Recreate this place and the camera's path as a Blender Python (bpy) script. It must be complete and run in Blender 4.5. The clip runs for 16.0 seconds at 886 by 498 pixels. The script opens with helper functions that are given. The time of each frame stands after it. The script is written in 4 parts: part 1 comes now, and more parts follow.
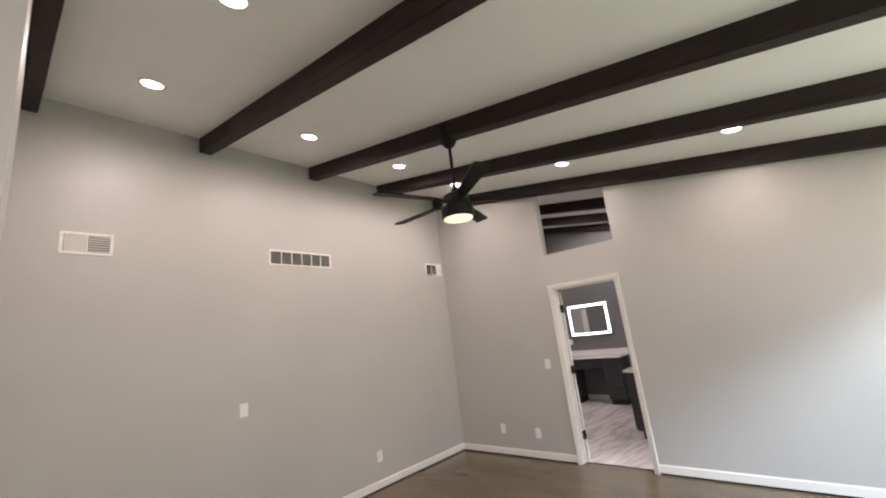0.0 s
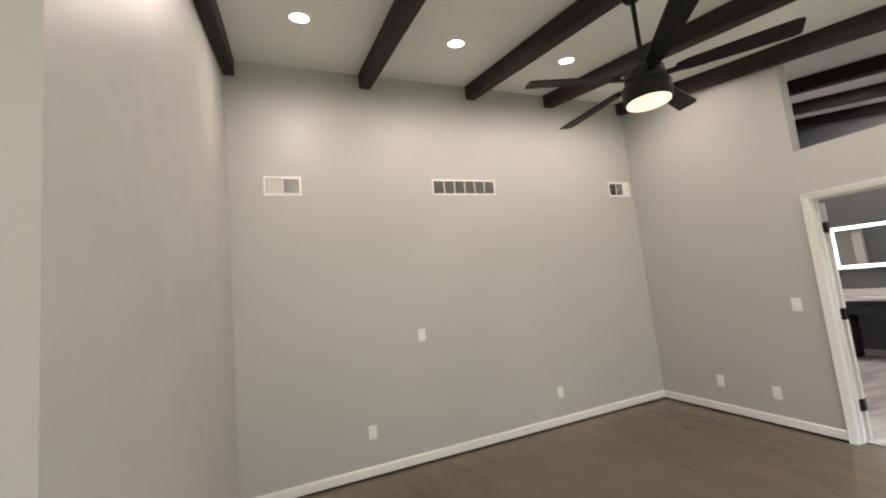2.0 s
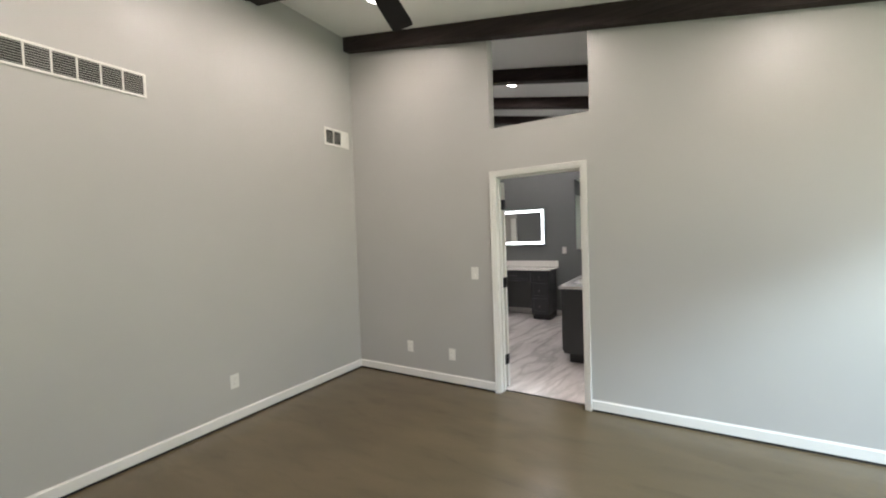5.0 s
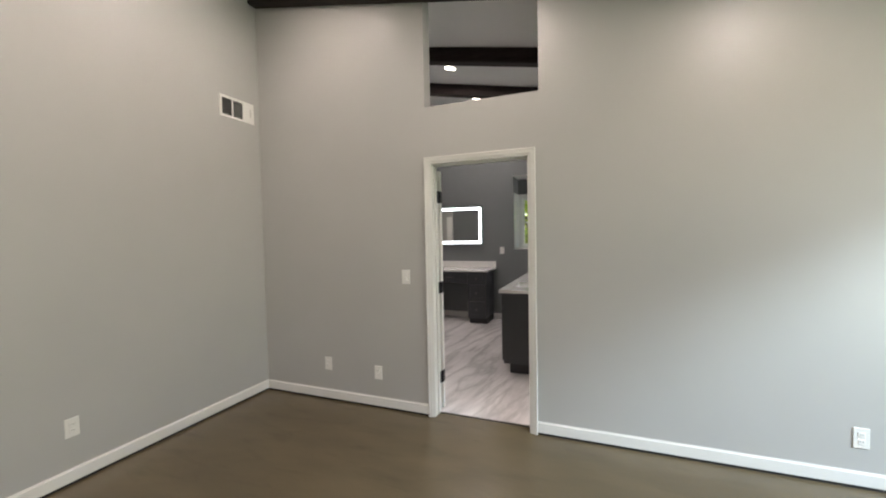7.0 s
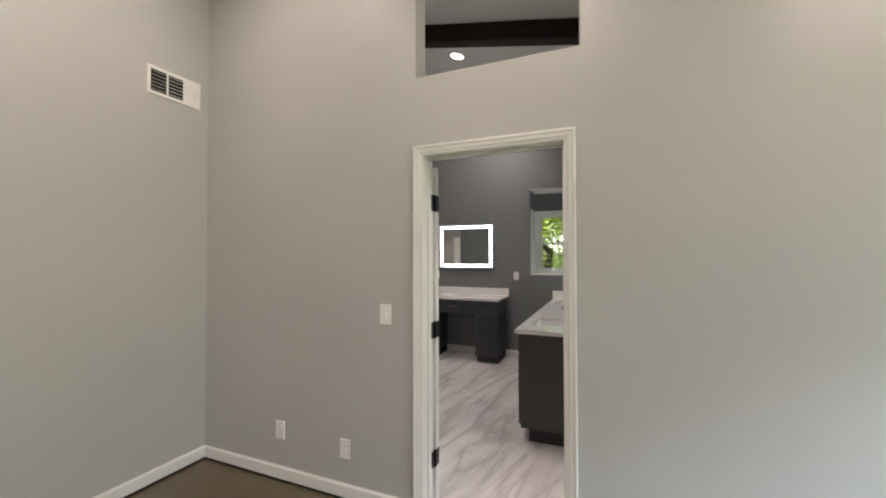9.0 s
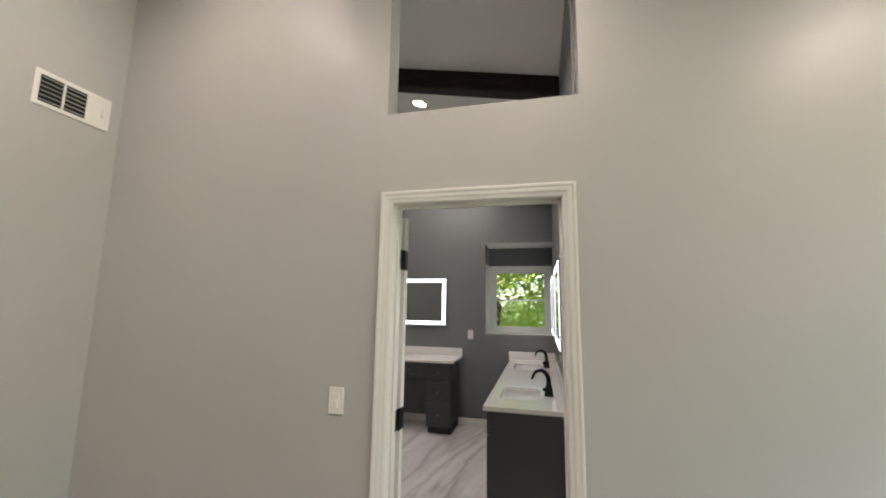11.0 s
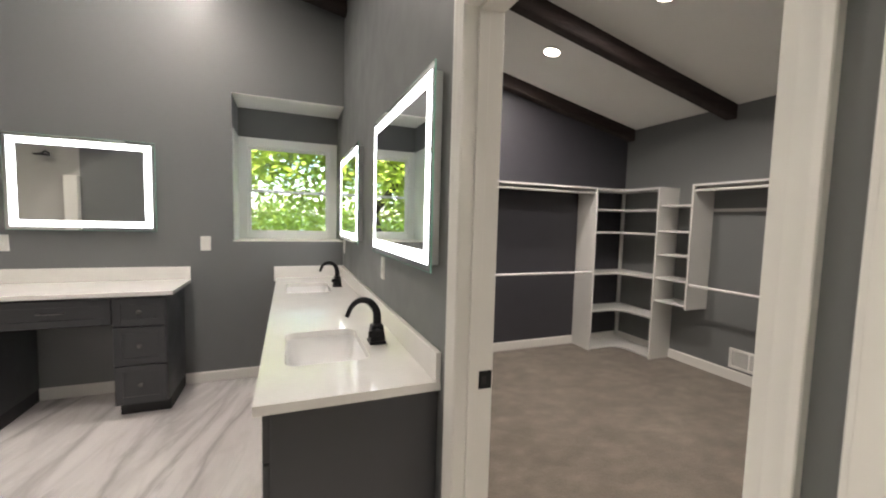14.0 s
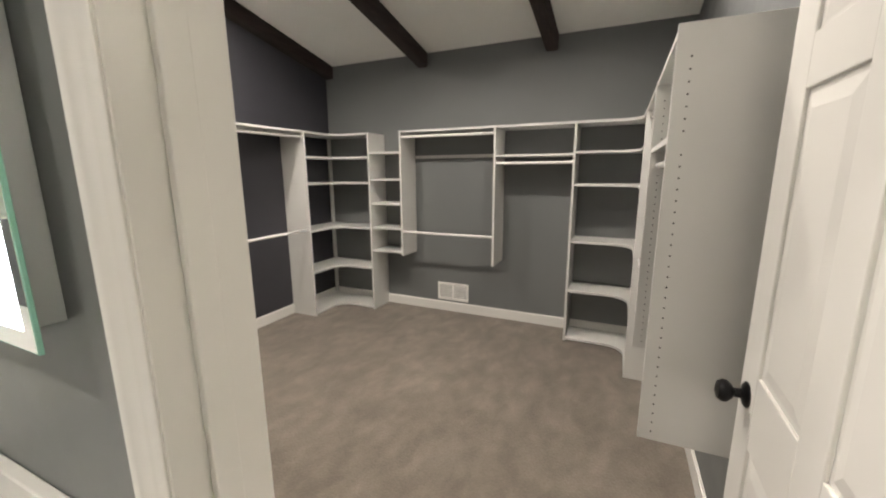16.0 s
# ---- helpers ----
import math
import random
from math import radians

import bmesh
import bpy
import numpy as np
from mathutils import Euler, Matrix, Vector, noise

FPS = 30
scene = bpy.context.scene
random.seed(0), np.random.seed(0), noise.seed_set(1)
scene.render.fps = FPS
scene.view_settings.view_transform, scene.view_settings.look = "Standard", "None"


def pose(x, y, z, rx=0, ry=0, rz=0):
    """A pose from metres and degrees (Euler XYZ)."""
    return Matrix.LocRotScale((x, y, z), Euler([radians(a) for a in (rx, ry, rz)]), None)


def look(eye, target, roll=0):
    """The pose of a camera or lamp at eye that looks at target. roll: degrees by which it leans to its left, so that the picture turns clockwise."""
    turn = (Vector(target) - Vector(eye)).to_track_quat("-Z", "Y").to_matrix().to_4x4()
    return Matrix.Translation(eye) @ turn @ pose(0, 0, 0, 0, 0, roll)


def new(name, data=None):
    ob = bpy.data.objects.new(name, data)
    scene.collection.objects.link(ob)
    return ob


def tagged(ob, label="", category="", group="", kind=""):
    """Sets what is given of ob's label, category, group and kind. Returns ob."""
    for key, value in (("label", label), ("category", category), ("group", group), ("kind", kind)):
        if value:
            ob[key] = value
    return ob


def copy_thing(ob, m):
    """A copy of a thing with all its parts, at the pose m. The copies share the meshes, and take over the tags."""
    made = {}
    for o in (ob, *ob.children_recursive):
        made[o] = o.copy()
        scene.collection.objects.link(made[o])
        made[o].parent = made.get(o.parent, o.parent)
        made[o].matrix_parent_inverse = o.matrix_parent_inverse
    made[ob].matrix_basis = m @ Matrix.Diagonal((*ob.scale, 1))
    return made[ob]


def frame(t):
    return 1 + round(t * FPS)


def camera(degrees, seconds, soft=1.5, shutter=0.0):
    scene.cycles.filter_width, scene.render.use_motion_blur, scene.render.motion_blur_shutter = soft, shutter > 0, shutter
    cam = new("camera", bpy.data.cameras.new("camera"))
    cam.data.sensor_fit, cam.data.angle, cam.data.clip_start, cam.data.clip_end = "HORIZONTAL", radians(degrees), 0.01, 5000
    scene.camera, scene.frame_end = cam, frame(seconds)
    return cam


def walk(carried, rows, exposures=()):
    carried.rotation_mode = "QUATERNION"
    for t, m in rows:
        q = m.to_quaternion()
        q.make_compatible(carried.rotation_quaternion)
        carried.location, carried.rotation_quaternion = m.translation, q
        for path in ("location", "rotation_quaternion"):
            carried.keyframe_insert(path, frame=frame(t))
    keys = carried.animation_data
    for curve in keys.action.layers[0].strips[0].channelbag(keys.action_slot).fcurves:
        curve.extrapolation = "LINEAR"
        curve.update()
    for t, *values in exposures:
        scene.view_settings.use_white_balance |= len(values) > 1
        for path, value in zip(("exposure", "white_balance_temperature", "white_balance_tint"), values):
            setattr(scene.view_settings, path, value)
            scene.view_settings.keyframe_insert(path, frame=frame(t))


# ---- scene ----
cam = camera(97.4, 16.0, 2.0, 0.12)
EXPOSURES = [(0.0, 2.18, 6500, 22), (1.5, 2.22, 6470, 18), (2.5, 2.25, 6480, 17), (3.5, 2.22, 6400, 16), (4.0, 2.2, 6290, 13), (5.0, 2.18, 6260, 12), (7.5, 2.04, 6430, 15), (8.5, 2.06, 6480, 16), (11.5, 2.13, 6490, 13),
             (12.5, 2.26, 6490, 14), (13.3, 2.48, 6550, 14), (14.0, 2.86, 6550, 11), (15.0, 2.96, 6600, 11), (16.0, 3.16, 6600, 8)]
PATH = [
    (0, (-0.025, -0.085, 1.626), (-1.286, 1.405, 2.06), -6.7),
    (0.5, (0.021, -0.001, 1.627), (-1.526, 1.168, 2.118), -5.5),
    (1, (-0.032, 0.071, 1.619), (-1.739, 0.999, 2.092), -5.1),
    (1.5, (-0.198, 0.186, 1.614), (-1.997, 0.972, 1.995), -5.5),
    (2, (-0.338, 0.33, 1.57), (-2.18, 1.081, 1.784), -5.7),
    (2.5, (-0.432, 0.544, 1.563), (-2.243, 1.391, 1.631), -4.7),
    (3, (-0.522, 0.671, 1.54), (-2.197, 1.763, 1.528), -3.4),
    (3.5, (-0.67, 0.812, 1.532), (-2.105, 2.203, 1.469), -2.8),
    (4, (-0.796, 0.932, 1.546), (-1.957, 2.557, 1.456), -3.2),
    (4.5, (-0.781, 1.051, 1.506), (-1.853, 2.736, 1.407), -3.3),
    (5, (-0.782, 1.176, 1.512), (-1.812, 2.889, 1.445), -2.0),
    (7.5, (-1.028, 1.874, 1.480), (-1.737, 3.742, 1.396), -1.2),
    (8, (-0.997, 2.07, 1.46), (-1.824, 3.889, 1.379), -0.6),
    (8.5, (-1.106, 2.291, 1.431), (-1.958, 4.097, 1.325), -0.3),
    (9, (-1.27, 2.597, 1.481), (-2.05, 4.438, 1.514), -0.1),
    (11.5, (-1.606, 3.027, 1.575), (-2.023, 4.962, 1.86), 1.5),
    (12, (-1.672, 3.292, 1.492), (-2.022, 5.26, 1.535), 1.4),
    (12.5, (-1.774, 3.622, 1.46), (-2.079, 5.597, 1.37), 1.2),
    (13, (-1.899, 3.968, 1.458), (-1.927, 5.962, 1.298), -0.6),
    (13.5, (-1.898, 4.281, 1.427), (-1.534, 6.242, 1.28), 0.7),
    (14, (-1.873, 4.54, 1.417), (-1.133, 6.393, 1.274), 1.5),
    (14.5, (-1.816, 4.789, 1.439), (-0.61, 6.379, 1.299), 0.8),
    (15, (-1.738, 4.98, 1.431), (-0.171, 6.207, 1.228), 1.4),
    (15.5, (-1.654, 5.101, 1.44), (0.031, 6.134, 1.136), 1.4),
    (16, (-1.616, 5.169, 1.44), (0.171, 5.981, 1.053), -0.3),
]
walk(cam, [(t, look(eye, target, roll)) for t, eye, target, roll in PATH], EXPOSURES)

# ---- world, sun and daylight ----
SUN_EL, SUN_AZ = radians(56), radians(195)
world = bpy.data.worlds.new("world")
scene.world = world
world.use_nodes = True
wn = world.node_tree.nodes
sky = wn.new("ShaderNodeTexSky")
sky.sky_type = "NISHITA"
sky.sun_disc = False
sky.sun_elevation, sky.sun_rotation = SUN_EL, SUN_AZ
world.node_tree.links.new(sky.outputs[0], wn["Background"].inputs[0])
wn["Background"].inputs[1].default_value = 0.15
sun_data = bpy.data.lights.new("sun", "SUN")
sun_data.energy, sun_data.angle, sun_data.color = 4.8, radians(0.5), (1.0, 0.95, 0.87)
sun = new("sun", sun_data)
sun_way = Vector((math.sin(SUN_AZ) * math.cos(SUN_EL), math.cos(SUN_AZ) * math.cos(SUN_EL), math.sin(SUN_EL)))
sun.matrix_world = look(sun_way * 30, (0, 0, 0))

# recessed ceiling lights: (x, y, watts), with some unseen fill lamps added
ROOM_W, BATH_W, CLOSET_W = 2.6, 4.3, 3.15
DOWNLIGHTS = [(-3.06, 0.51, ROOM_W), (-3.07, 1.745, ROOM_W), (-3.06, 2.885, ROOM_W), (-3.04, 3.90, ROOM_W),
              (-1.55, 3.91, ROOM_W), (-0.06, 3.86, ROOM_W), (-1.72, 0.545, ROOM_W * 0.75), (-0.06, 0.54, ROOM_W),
              # these three are added out of view to brighten the bedroom and entry
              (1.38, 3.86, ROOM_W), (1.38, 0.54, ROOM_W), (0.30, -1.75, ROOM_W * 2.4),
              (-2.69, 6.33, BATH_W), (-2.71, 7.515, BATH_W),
              # the last one is an unseen lamp added to brighten the closet entrance
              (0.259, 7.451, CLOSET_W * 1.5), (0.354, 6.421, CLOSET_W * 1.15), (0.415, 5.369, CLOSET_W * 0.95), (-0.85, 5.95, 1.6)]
LED_GLOW = 1.1
WARM = (1.0, 0.865, 0.765)
NEUTRAL = (1.0, 0.90, 0.82)


# the ceilings slope down to the east; the closet's is a little steeper and lower than the others
def in_closet(x, y):
    return y > 4.6 and x > -1.33


def ceil_z(x, y=0.0):
    return 3.782 - 0.2055 * (x + 4) if in_closet(x, y) else 3.797 - 0.193 * (x + 4)


def ceil_tilt(x, y):
    return math.degrees(math.atan(0.2055 if in_closet(x, y) else 0.193))


def disk_lamp(name, m, size, watts, colour, spread):
    d = bpy.data.lights.new(name, "AREA")
    d.shape, d.size, d.energy, d.color, d.spread = "DISK", size, watts, colour, radians(spread)
    o = new(name, d)
    o.matrix_world = m
    return o


# one lamp for each entry, the added fill lamps included
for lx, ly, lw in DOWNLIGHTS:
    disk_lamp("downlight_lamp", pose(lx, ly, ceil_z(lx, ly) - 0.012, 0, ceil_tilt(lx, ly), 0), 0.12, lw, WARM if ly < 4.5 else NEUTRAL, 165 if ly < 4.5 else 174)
# fill lamp added out of view to lighten the alcove and its reflection
disk_lamp("alcove_fill_lamp", pose(-4.95, 6.0, 2.43), 0.11, 2.2, WARM, 174)

# daylight through the wide opening in the east wall: the sky above the trees, and the light off the lawn
def sky_panel(name, m, w, h, watts, colour, spread=180):
    d = bpy.data.lights.new(name, "AREA")
    d.shape, d.size, d.size_y, d.energy, d.color, d.spread = "RECTANGLE", w, h, watts, colour, radians(spread)
    o = new(name, d)
    o.matrix_world = m


sky_panel("opening_skylight", look((4.5, 2.0, 3.9), (1.0, 3.5, 1.2)), 1.3, 0.6, 142.0, (0.74, 0.93, 1.0))
sky_panel("opening_daylight", look((2.0, 2.15, 1.2), (0.6, 2.0, 2.6)), 3.7, 2.3, 9.5, (0.96, 1.0, 0.88))


# ---- materials ----
def nodes_of(name):
    m = bpy.data.materials.new(name)
    m.use_nodes = True
    n, l = m.node_tree.nodes, m.node_tree.links
    return m, n, l, n["Principled BSDF"]


def put(node, **values):
    for key, value in values.items():
        node.inputs[key.replace("_", " ")].default_value = value


def coords(n, l, scale=(1, 1, 1), turn=(0, 0, 0)):
    t, m = n.new("ShaderNodeTexCoord"), n.new("ShaderNodeMapping")
    l.new(t.outputs["Object"], m.inputs[0])
    m.inputs["Scale"].default_value = scale
    m.inputs["Rotation"].default_value = [radians(a) for a in turn]
    return m.outputs[0]


def noise_tex(n, l, vec, scale, detail=3.0, rough=0.5, warp=0.0):
    t = n.new("ShaderNodeTexNoise")
    put(t, Scale=scale, Detail=detail, Roughness=rough, Distortion=warp)
    l.new(vec, t.inputs["Vector"])
    return t.outputs["Fac"]


def ramp(n, l, fac, stops):
    r = n.new("ShaderNodeValToRGB")
    e = r.color_ramp.elements
    while len(e) < len(stops):
        e.new(0.5)
    for k, (p, c) in zip(e, stops):
        k.position, k.color = p, (*c, 1)
    l.new(fac, r.inputs[0])
    return r.outputs[0]


def mix(n, l, fac, a, b, blend="MIX"):
    m = n.new("ShaderNodeMix")
    m.data_type, m.blend_type = "RGBA", blend
    for sock, v in ((m.inputs[0], fac), (m.inputs[6], a), (m.inputs[7], b)):
        if isinstance(v, bpy.types.NodeSocket):
            l.new(v, sock)
        else:
            sock.default_value = v if isinstance(v, (int, float)) else (*v, 1)
    return m.outputs[2]


def bump(n, l, bsdf, height, strength, distance):
    b = n.new("ShaderNodeBump")
    put(b, Strength=strength, Distance=distance)
    l.new(height, b.inputs["Height"])
    l.new(b.outputs[0], bsdf.inputs["Normal"])


def shade(c, k):
    return tuple(min(1, v * k) for v in c)


def paint(name, c, rough=0.55, stipple=0.25, blotch=0.05, grain=260.0):
    m, n, l, b = nodes_of(name)
    v = coords(n, l)
    big = noise_tex(n, l, v, 1.3, 4)
    col = ramp(n, l, big, [(0.3, shade(c, 1 - blotch)), (0.7, shade(c, 1 + blotch))])
    l.new(col, b.inputs["Base Color"])
    put(b, Roughness=rough)
    r = ramp(n, l, noise_tex(n, l, v, 6, 3), [(0.3, (rough - 0.06,) * 3), (0.7, (rough + 0.06,) * 3)])
    l.new(r, b.inputs["Roughness"])
    bump(n, l, b, noise_tex(n, l, v, grain, 2), stipple, 0.0006)
    return m


def metal(name, c, rough, metallic=1.0):
    m, n, l, b = nodes_of(name)
    v = coords(n, l)
    l.new(ramp(n, l, noise_tex(n, l, v, 40, 3), [(0.3, shade(c, 0.85)), (0.7, shade(c, 1.15))]), b.inputs["Base Color"])
    l.new(ramp(n, l, noise_tex(n, l, v, 90, 3), [(0.3, (rough * 0.8,) * 3), (0.7, (rough * 1.25,) * 3)]), b.inputs["Roughness"])
    put(b, Metallic=metallic)
    return m


def glow(name, c, strength):
    m, n, l, b = nodes_of(name)
    put(b, Base_Color=(*c, 1), Emission_Color=(*c, 1), Emission_Strength=strength, Roughness=0.4)
    return m


def beam_wood():
    m, n, l, b = nodes_of("dark stained beam wood")
    v = coords(n, l, (0.6, 9, 9))
    g = noise_tex(n, l, v, 5, 8, 0.65, 0.6)
    big = noise_tex(n, l, coords(n, l), 1.7, 3)
    c = ramp(n, l, g, [(0.25, (0.014, 0.0095, 0.0085)), (0.55, (0.034, 0.023, 0.021)), (0.8, (0.062, 0.044, 0.040))])
    l.new(mix(n, l, 0.5, c, ramp(n, l, big, [(0.3, (0.5,) * 3), (0.7, (1.0,) * 3)]), "MULTIPLY"), b.inputs["Base Color"])
    put(b, Roughness=0.68, Specular_IOR_Level=0.3)
    bump(n, l, b, g, 0.4, 0.003)
    return m


def stained_concrete():
    m, n, l, b = nodes_of("polished brown concrete")
    big = noise_tex(n, l, coords(n, l), 0.6, 1, 0.3, 0.0)
    streak = noise_tex(n, l, coords(n, l, (1.0, 2.8, 1), (0, 0, -32)), 1.5, 3, 0.5, 0.25)
    c = ramp(n, l, big, [(0.2, (0.102, 0.080, 0.046)), (0.8, (0.126, 0.100, 0.060))])
    c = mix(n, l, 0.8, c, ramp(n, l, streak, [(0.22, (0.80,) * 3), (0.78, (1.14,) * 3)]), "MULTIPLY")
    wisp = noise_tex(n, l, coords(n, l, (1.0, 3.6, 1), (0, 0, -32)), 2.2, 4, 0.55, 0.6)
    c = mix(n, l, 0.42, c, ramp(n, l, wisp, [(0.56, (1, 1, 1)), (0.74, (0.66, 0.64, 0.62))]), "MULTIPLY")
    fine = noise_tex(n, l, coords(n, l), 60, 2)
    c = mix(n, l, 0.25, c, ramp(n, l, fine, [(0.3, (0.85,) * 3), (0.7, (1,) * 3)]), "MULTIPLY")
    l.new(c, b.inputs["Base Color"])
    put(b, Roughness=0.24)
    return m


def marble_floor():
    m, n, l, b = nodes_of("white veined marble tile")
    v = coords(n, l, (1, 1, 1), (0, 0, -80))
    w = n.new("ShaderNodeMapping")
    w.inputs["Scale"].default_value = (0.42, 2.1, 1)
    l.new(v, w.inputs[0])
    flow = noise_tex(n, l, w.outputs[0], 1.15, 5, 0.52, 0.45)
    veins = ramp(n, l, flow, [(0.34, (0.80, 0.77, 0.76)), (0.44, (0.76, 0.73, 0.725)), (0.490, (0.53, 0.51, 0.505)), (0.520, (0.68, 0.655, 0.65)), (0.58, (0.79, 0.76, 0.75))])
    fine = noise_tex(n, l, w.outputs[0], 2.7, 4, 0.5, 0.5)
    wisps = ramp(n, l, fine, [(0.44, (1, 1, 1)), (0.50, (0.90, 0.895, 0.895)), (0.55, (1, 1, 1))])
    cloud = ramp(n, l, noise_tex(n, l, w.outputs[0], 1.6, 3, 0.5, 0.3), [(0.36, (0.87, 0.86, 0.865)), (0.56, (1, 1, 1))])
    c = mix(n, l, 0.85, veins, cloud, "MULTIPLY")
    l.new(mix(n, l, 0.8, c, wisps, "MULTIPLY"), b.inputs["Base Color"])
    put(b, Roughness=0.27)
    return m


def carpet_pile():
    m, n, l, b = nodes_of("beige cut pile carpet")
    v = coords(n, l)
    big = noise_tex(n, l, v, 1.8, 3, 0.5, 0.3)
    sweep = noise_tex(n, l, coords(n, l, (1, 1.7, 1), (0, 0, 30)), 4.2, 3, 0.55, 0.2)
    fine = noise_tex(n, l, v, 85, 2)
    c = ramp(n, l, big, [(0.3, (0.142, 0.120, 0.096)), (0.72, (0.183, 0.158, 0.128))])
    c = mix(n, l, 0.8, c, ramp(n, l, sweep, [(0.34, (0.80, 0.79, 0.78)), (0.66, (1.12, 1.12, 1.12))]), "MULTIPLY")
    fleck = noise_tex(n, l, coords(n, l, (1, 1.5, 1), (0, 0, 55)), 6.5, 3, 0.5, 0.3)
    c = mix(n, l, 1.0, c, ramp(n, l, fleck, [(0.40, (1, 1, 1)), (0.68, (1.24, 1.24, 1.25))]), "MULTIPLY")
    c = mix(n, l, 0.35, c, ramp(n, l, fine, [(0.3, (0.6,) * 3), (0.7, (1,) * 3)]), "MULTIPLY")
    l.new(c, b.inputs["Base Color"])
    put(b, Roughness=0.95, Sheen_Weight=0.25)
    bump(n, l, b, fine, 0.35, 0.006)
    return m


def quartz():
    m, n, l, b = nodes_of("white quartz")
    v = coords(n, l)
    c = ramp(n, l, noise_tex(n, l, v, 5, 6, 0.6, 0.6), [(0.3, (0.745, 0.735, 0.705)), (0.6, (0.78, 0.77, 0.74))])
    l.new(mix(n, l, 0.25, c, ramp(n, l, noise_tex(n, l, v, 60, 2), [(0.35, (0.93,) * 3), (0.6, (1,) * 3)]), "MULTIPLY"), b.inputs["Base Color"])
    put(b, Roughness=0.09, Coat_Weight=0.4, Coat_Roughness=0.08)
    return m


def foliage(name, c):
    m, n, l, b = nodes_of(name)
    g = n.new("ShaderNodeNewGeometry")
    l.new(ramp(n, l, g.outputs["Random Per Island"], [(0.0, shade(c, 0.65)), (0.5, c), (1.0, (c[0] * 1.5, c[1] * 1.3, c[2] * 1.3))]), b.inputs["Base Color"])
    put(b, Roughness=0.5)
    t = n.new("ShaderNodeBsdfTranslucent")
    t.inputs[0].default_value = (c[0] * 1.7, c[1] * 1.7, c[2] * 1.3, 1)
    s = n.new("ShaderNodeMixShader")
    s.inputs[0].default_value = 0.64
    l.new(b.outputs[0], s.inputs[1])
    l.new(t.outputs[0], s.inputs[2])
    l.new(s.outputs[0], n["Material Output"].inputs[0])
    return m


def bark():
    m, n, l, b = nodes_of("brown bark")
    v = coords(n, l, (6, 6, 1.2))
    g = noise_tex(n, l, v, 4, 6, 0.7)
    l.new(ramp(n, l, g, [(0.3, (0.04, 0.03, 0.022)), (0.7, (0.15, 0.115, 0.085))]), b.inputs["Base Color"])
    put(b, Roughness=0.9)
    bump(n, l, b, g, 0.8, 0.03)
    return m


def clear_glass():
    m, n, l, b = nodes_of("window glass")
    put(b, Base_Color=(0.97, 1, 0.98, 1), Roughness=0.0, IOR=1.45, Transmission_Weight=1.0)
    return m


def soil():
    m, n, l, b = nodes_of("lawn and leaf litter")
    v = coords(n, l)
    c = ramp(n, l, noise_tex(n, l, v, 0.6, 6), [(0.3, (0.04, 0.07, 0.02)), (0.7, (0.11, 0.15, 0.05))])
    l.new(mix(n, l, 0.5, c, ramp(n, l, noise_tex(n, l, v, 40, 4), [(0.3, (0.5,) * 3), (0.7, (1,) * 3)]), "MULTIPLY"), b.inputs["Base Color"])
    put(b, Roughness=0.95)
    return m


ROOM_PAINT = paint("pale grey green wall paint", (0.43, 0.425, 0.405), 0.44, 0.05, 0.025)
# slate wall paint with the shade below the closet shelf put into its colour
SHADED_SLATE_PAINT = paint("slate wall paint darkened for shelf shade", (0.042, 0.042, 0.050), 0.45, 0.05, 0.03)
BATH_PAINT = paint("slate grey wall paint", (0.158, 0.166, 0.166), 0.45, 0.05, 0.03)
CEIL_PAINT = paint("off white ceiling paint", (0.80, 0.80, 0.77), 0.7, 0.35, 0.03, 180)
TRIM = paint("white satin trim paint", (0.72, 0.71, 0.675), 0.42, 0.04, 0.015, 120)
MELAMINE = paint("white melamine board", (0.66, 0.655, 0.63), 0.38, 0.08, 0.02, 90)
PLATE = paint("white plastic", (0.75, 0.74, 0.70), 0.3, 0.02, 0.02)
CABINET = paint("charcoal cabinet paint", (0.042, 0.044, 0.048), 0.38, 0.12, 0.1, 120)
KICK = paint("black toe kick board", (0.02, 0.02, 0.022), 0.55, 0.1, 0.1)
PORCELAIN = paint("white porcelain", (0.84, 0.84, 0.83), 0.1, 0.0, 0.01)
# near black colour stands in for shade inside ducts, slots, holes and gaps
HOLLOW_DARK = paint("near black shade of hollows", (0.014, 0.013, 0.012), 0.8, 0.1, 0.1)
SLAT = paint("pale grey vent slat enamel", (0.52, 0.51, 0.48), 0.45, 0.05, 0.04)
SLAT_PALE = paint("pale vent slat enamel", (0.62, 0.61, 0.58), 0.45, 0.05, 0.04)
BLACK = metal("matt black metal", (0.008, 0.008, 0.009), 0.35, 0.6)
FAN_BLACK = paint("dark bronze fan finish", (0.007, 0.0055, 0.005), 0.55, 0.03, 0.15)
put(FAN_BLACK.node_tree.nodes["Principled BSDF"], Specular_IOR_Level=0.25)
NICKEL = metal("dark brushed pewter", (0.17, 0.165, 0.16), 0.4)
ROD_WHITE = paint("white enamel rod", (0.72, 0.71, 0.69), 0.25, 0.0, 0.01)
VINYL = paint("white window vinyl", (0.72, 0.74, 0.71), 0.35, 0.05, 0.02)
BEAM = beam_wood()
CONCRETE, MARBLE, CARPET, QUARTZ = stained_concrete(), marble_floor(), carpet_pile(), quartz()
GLASS = clear_glass()
MIRROR = metal("mirror silver", (0.86, 0.89, 0.88), 0.015)
MIRROR.node_tree.nodes["Principled BSDF"].inputs["Roughness"].default_value = 0.0
MIRROR.node_tree.nodes["Principled BSDF"].inputs["Base Color"].default_value = (0.86, 0.89, 0.88, 1)
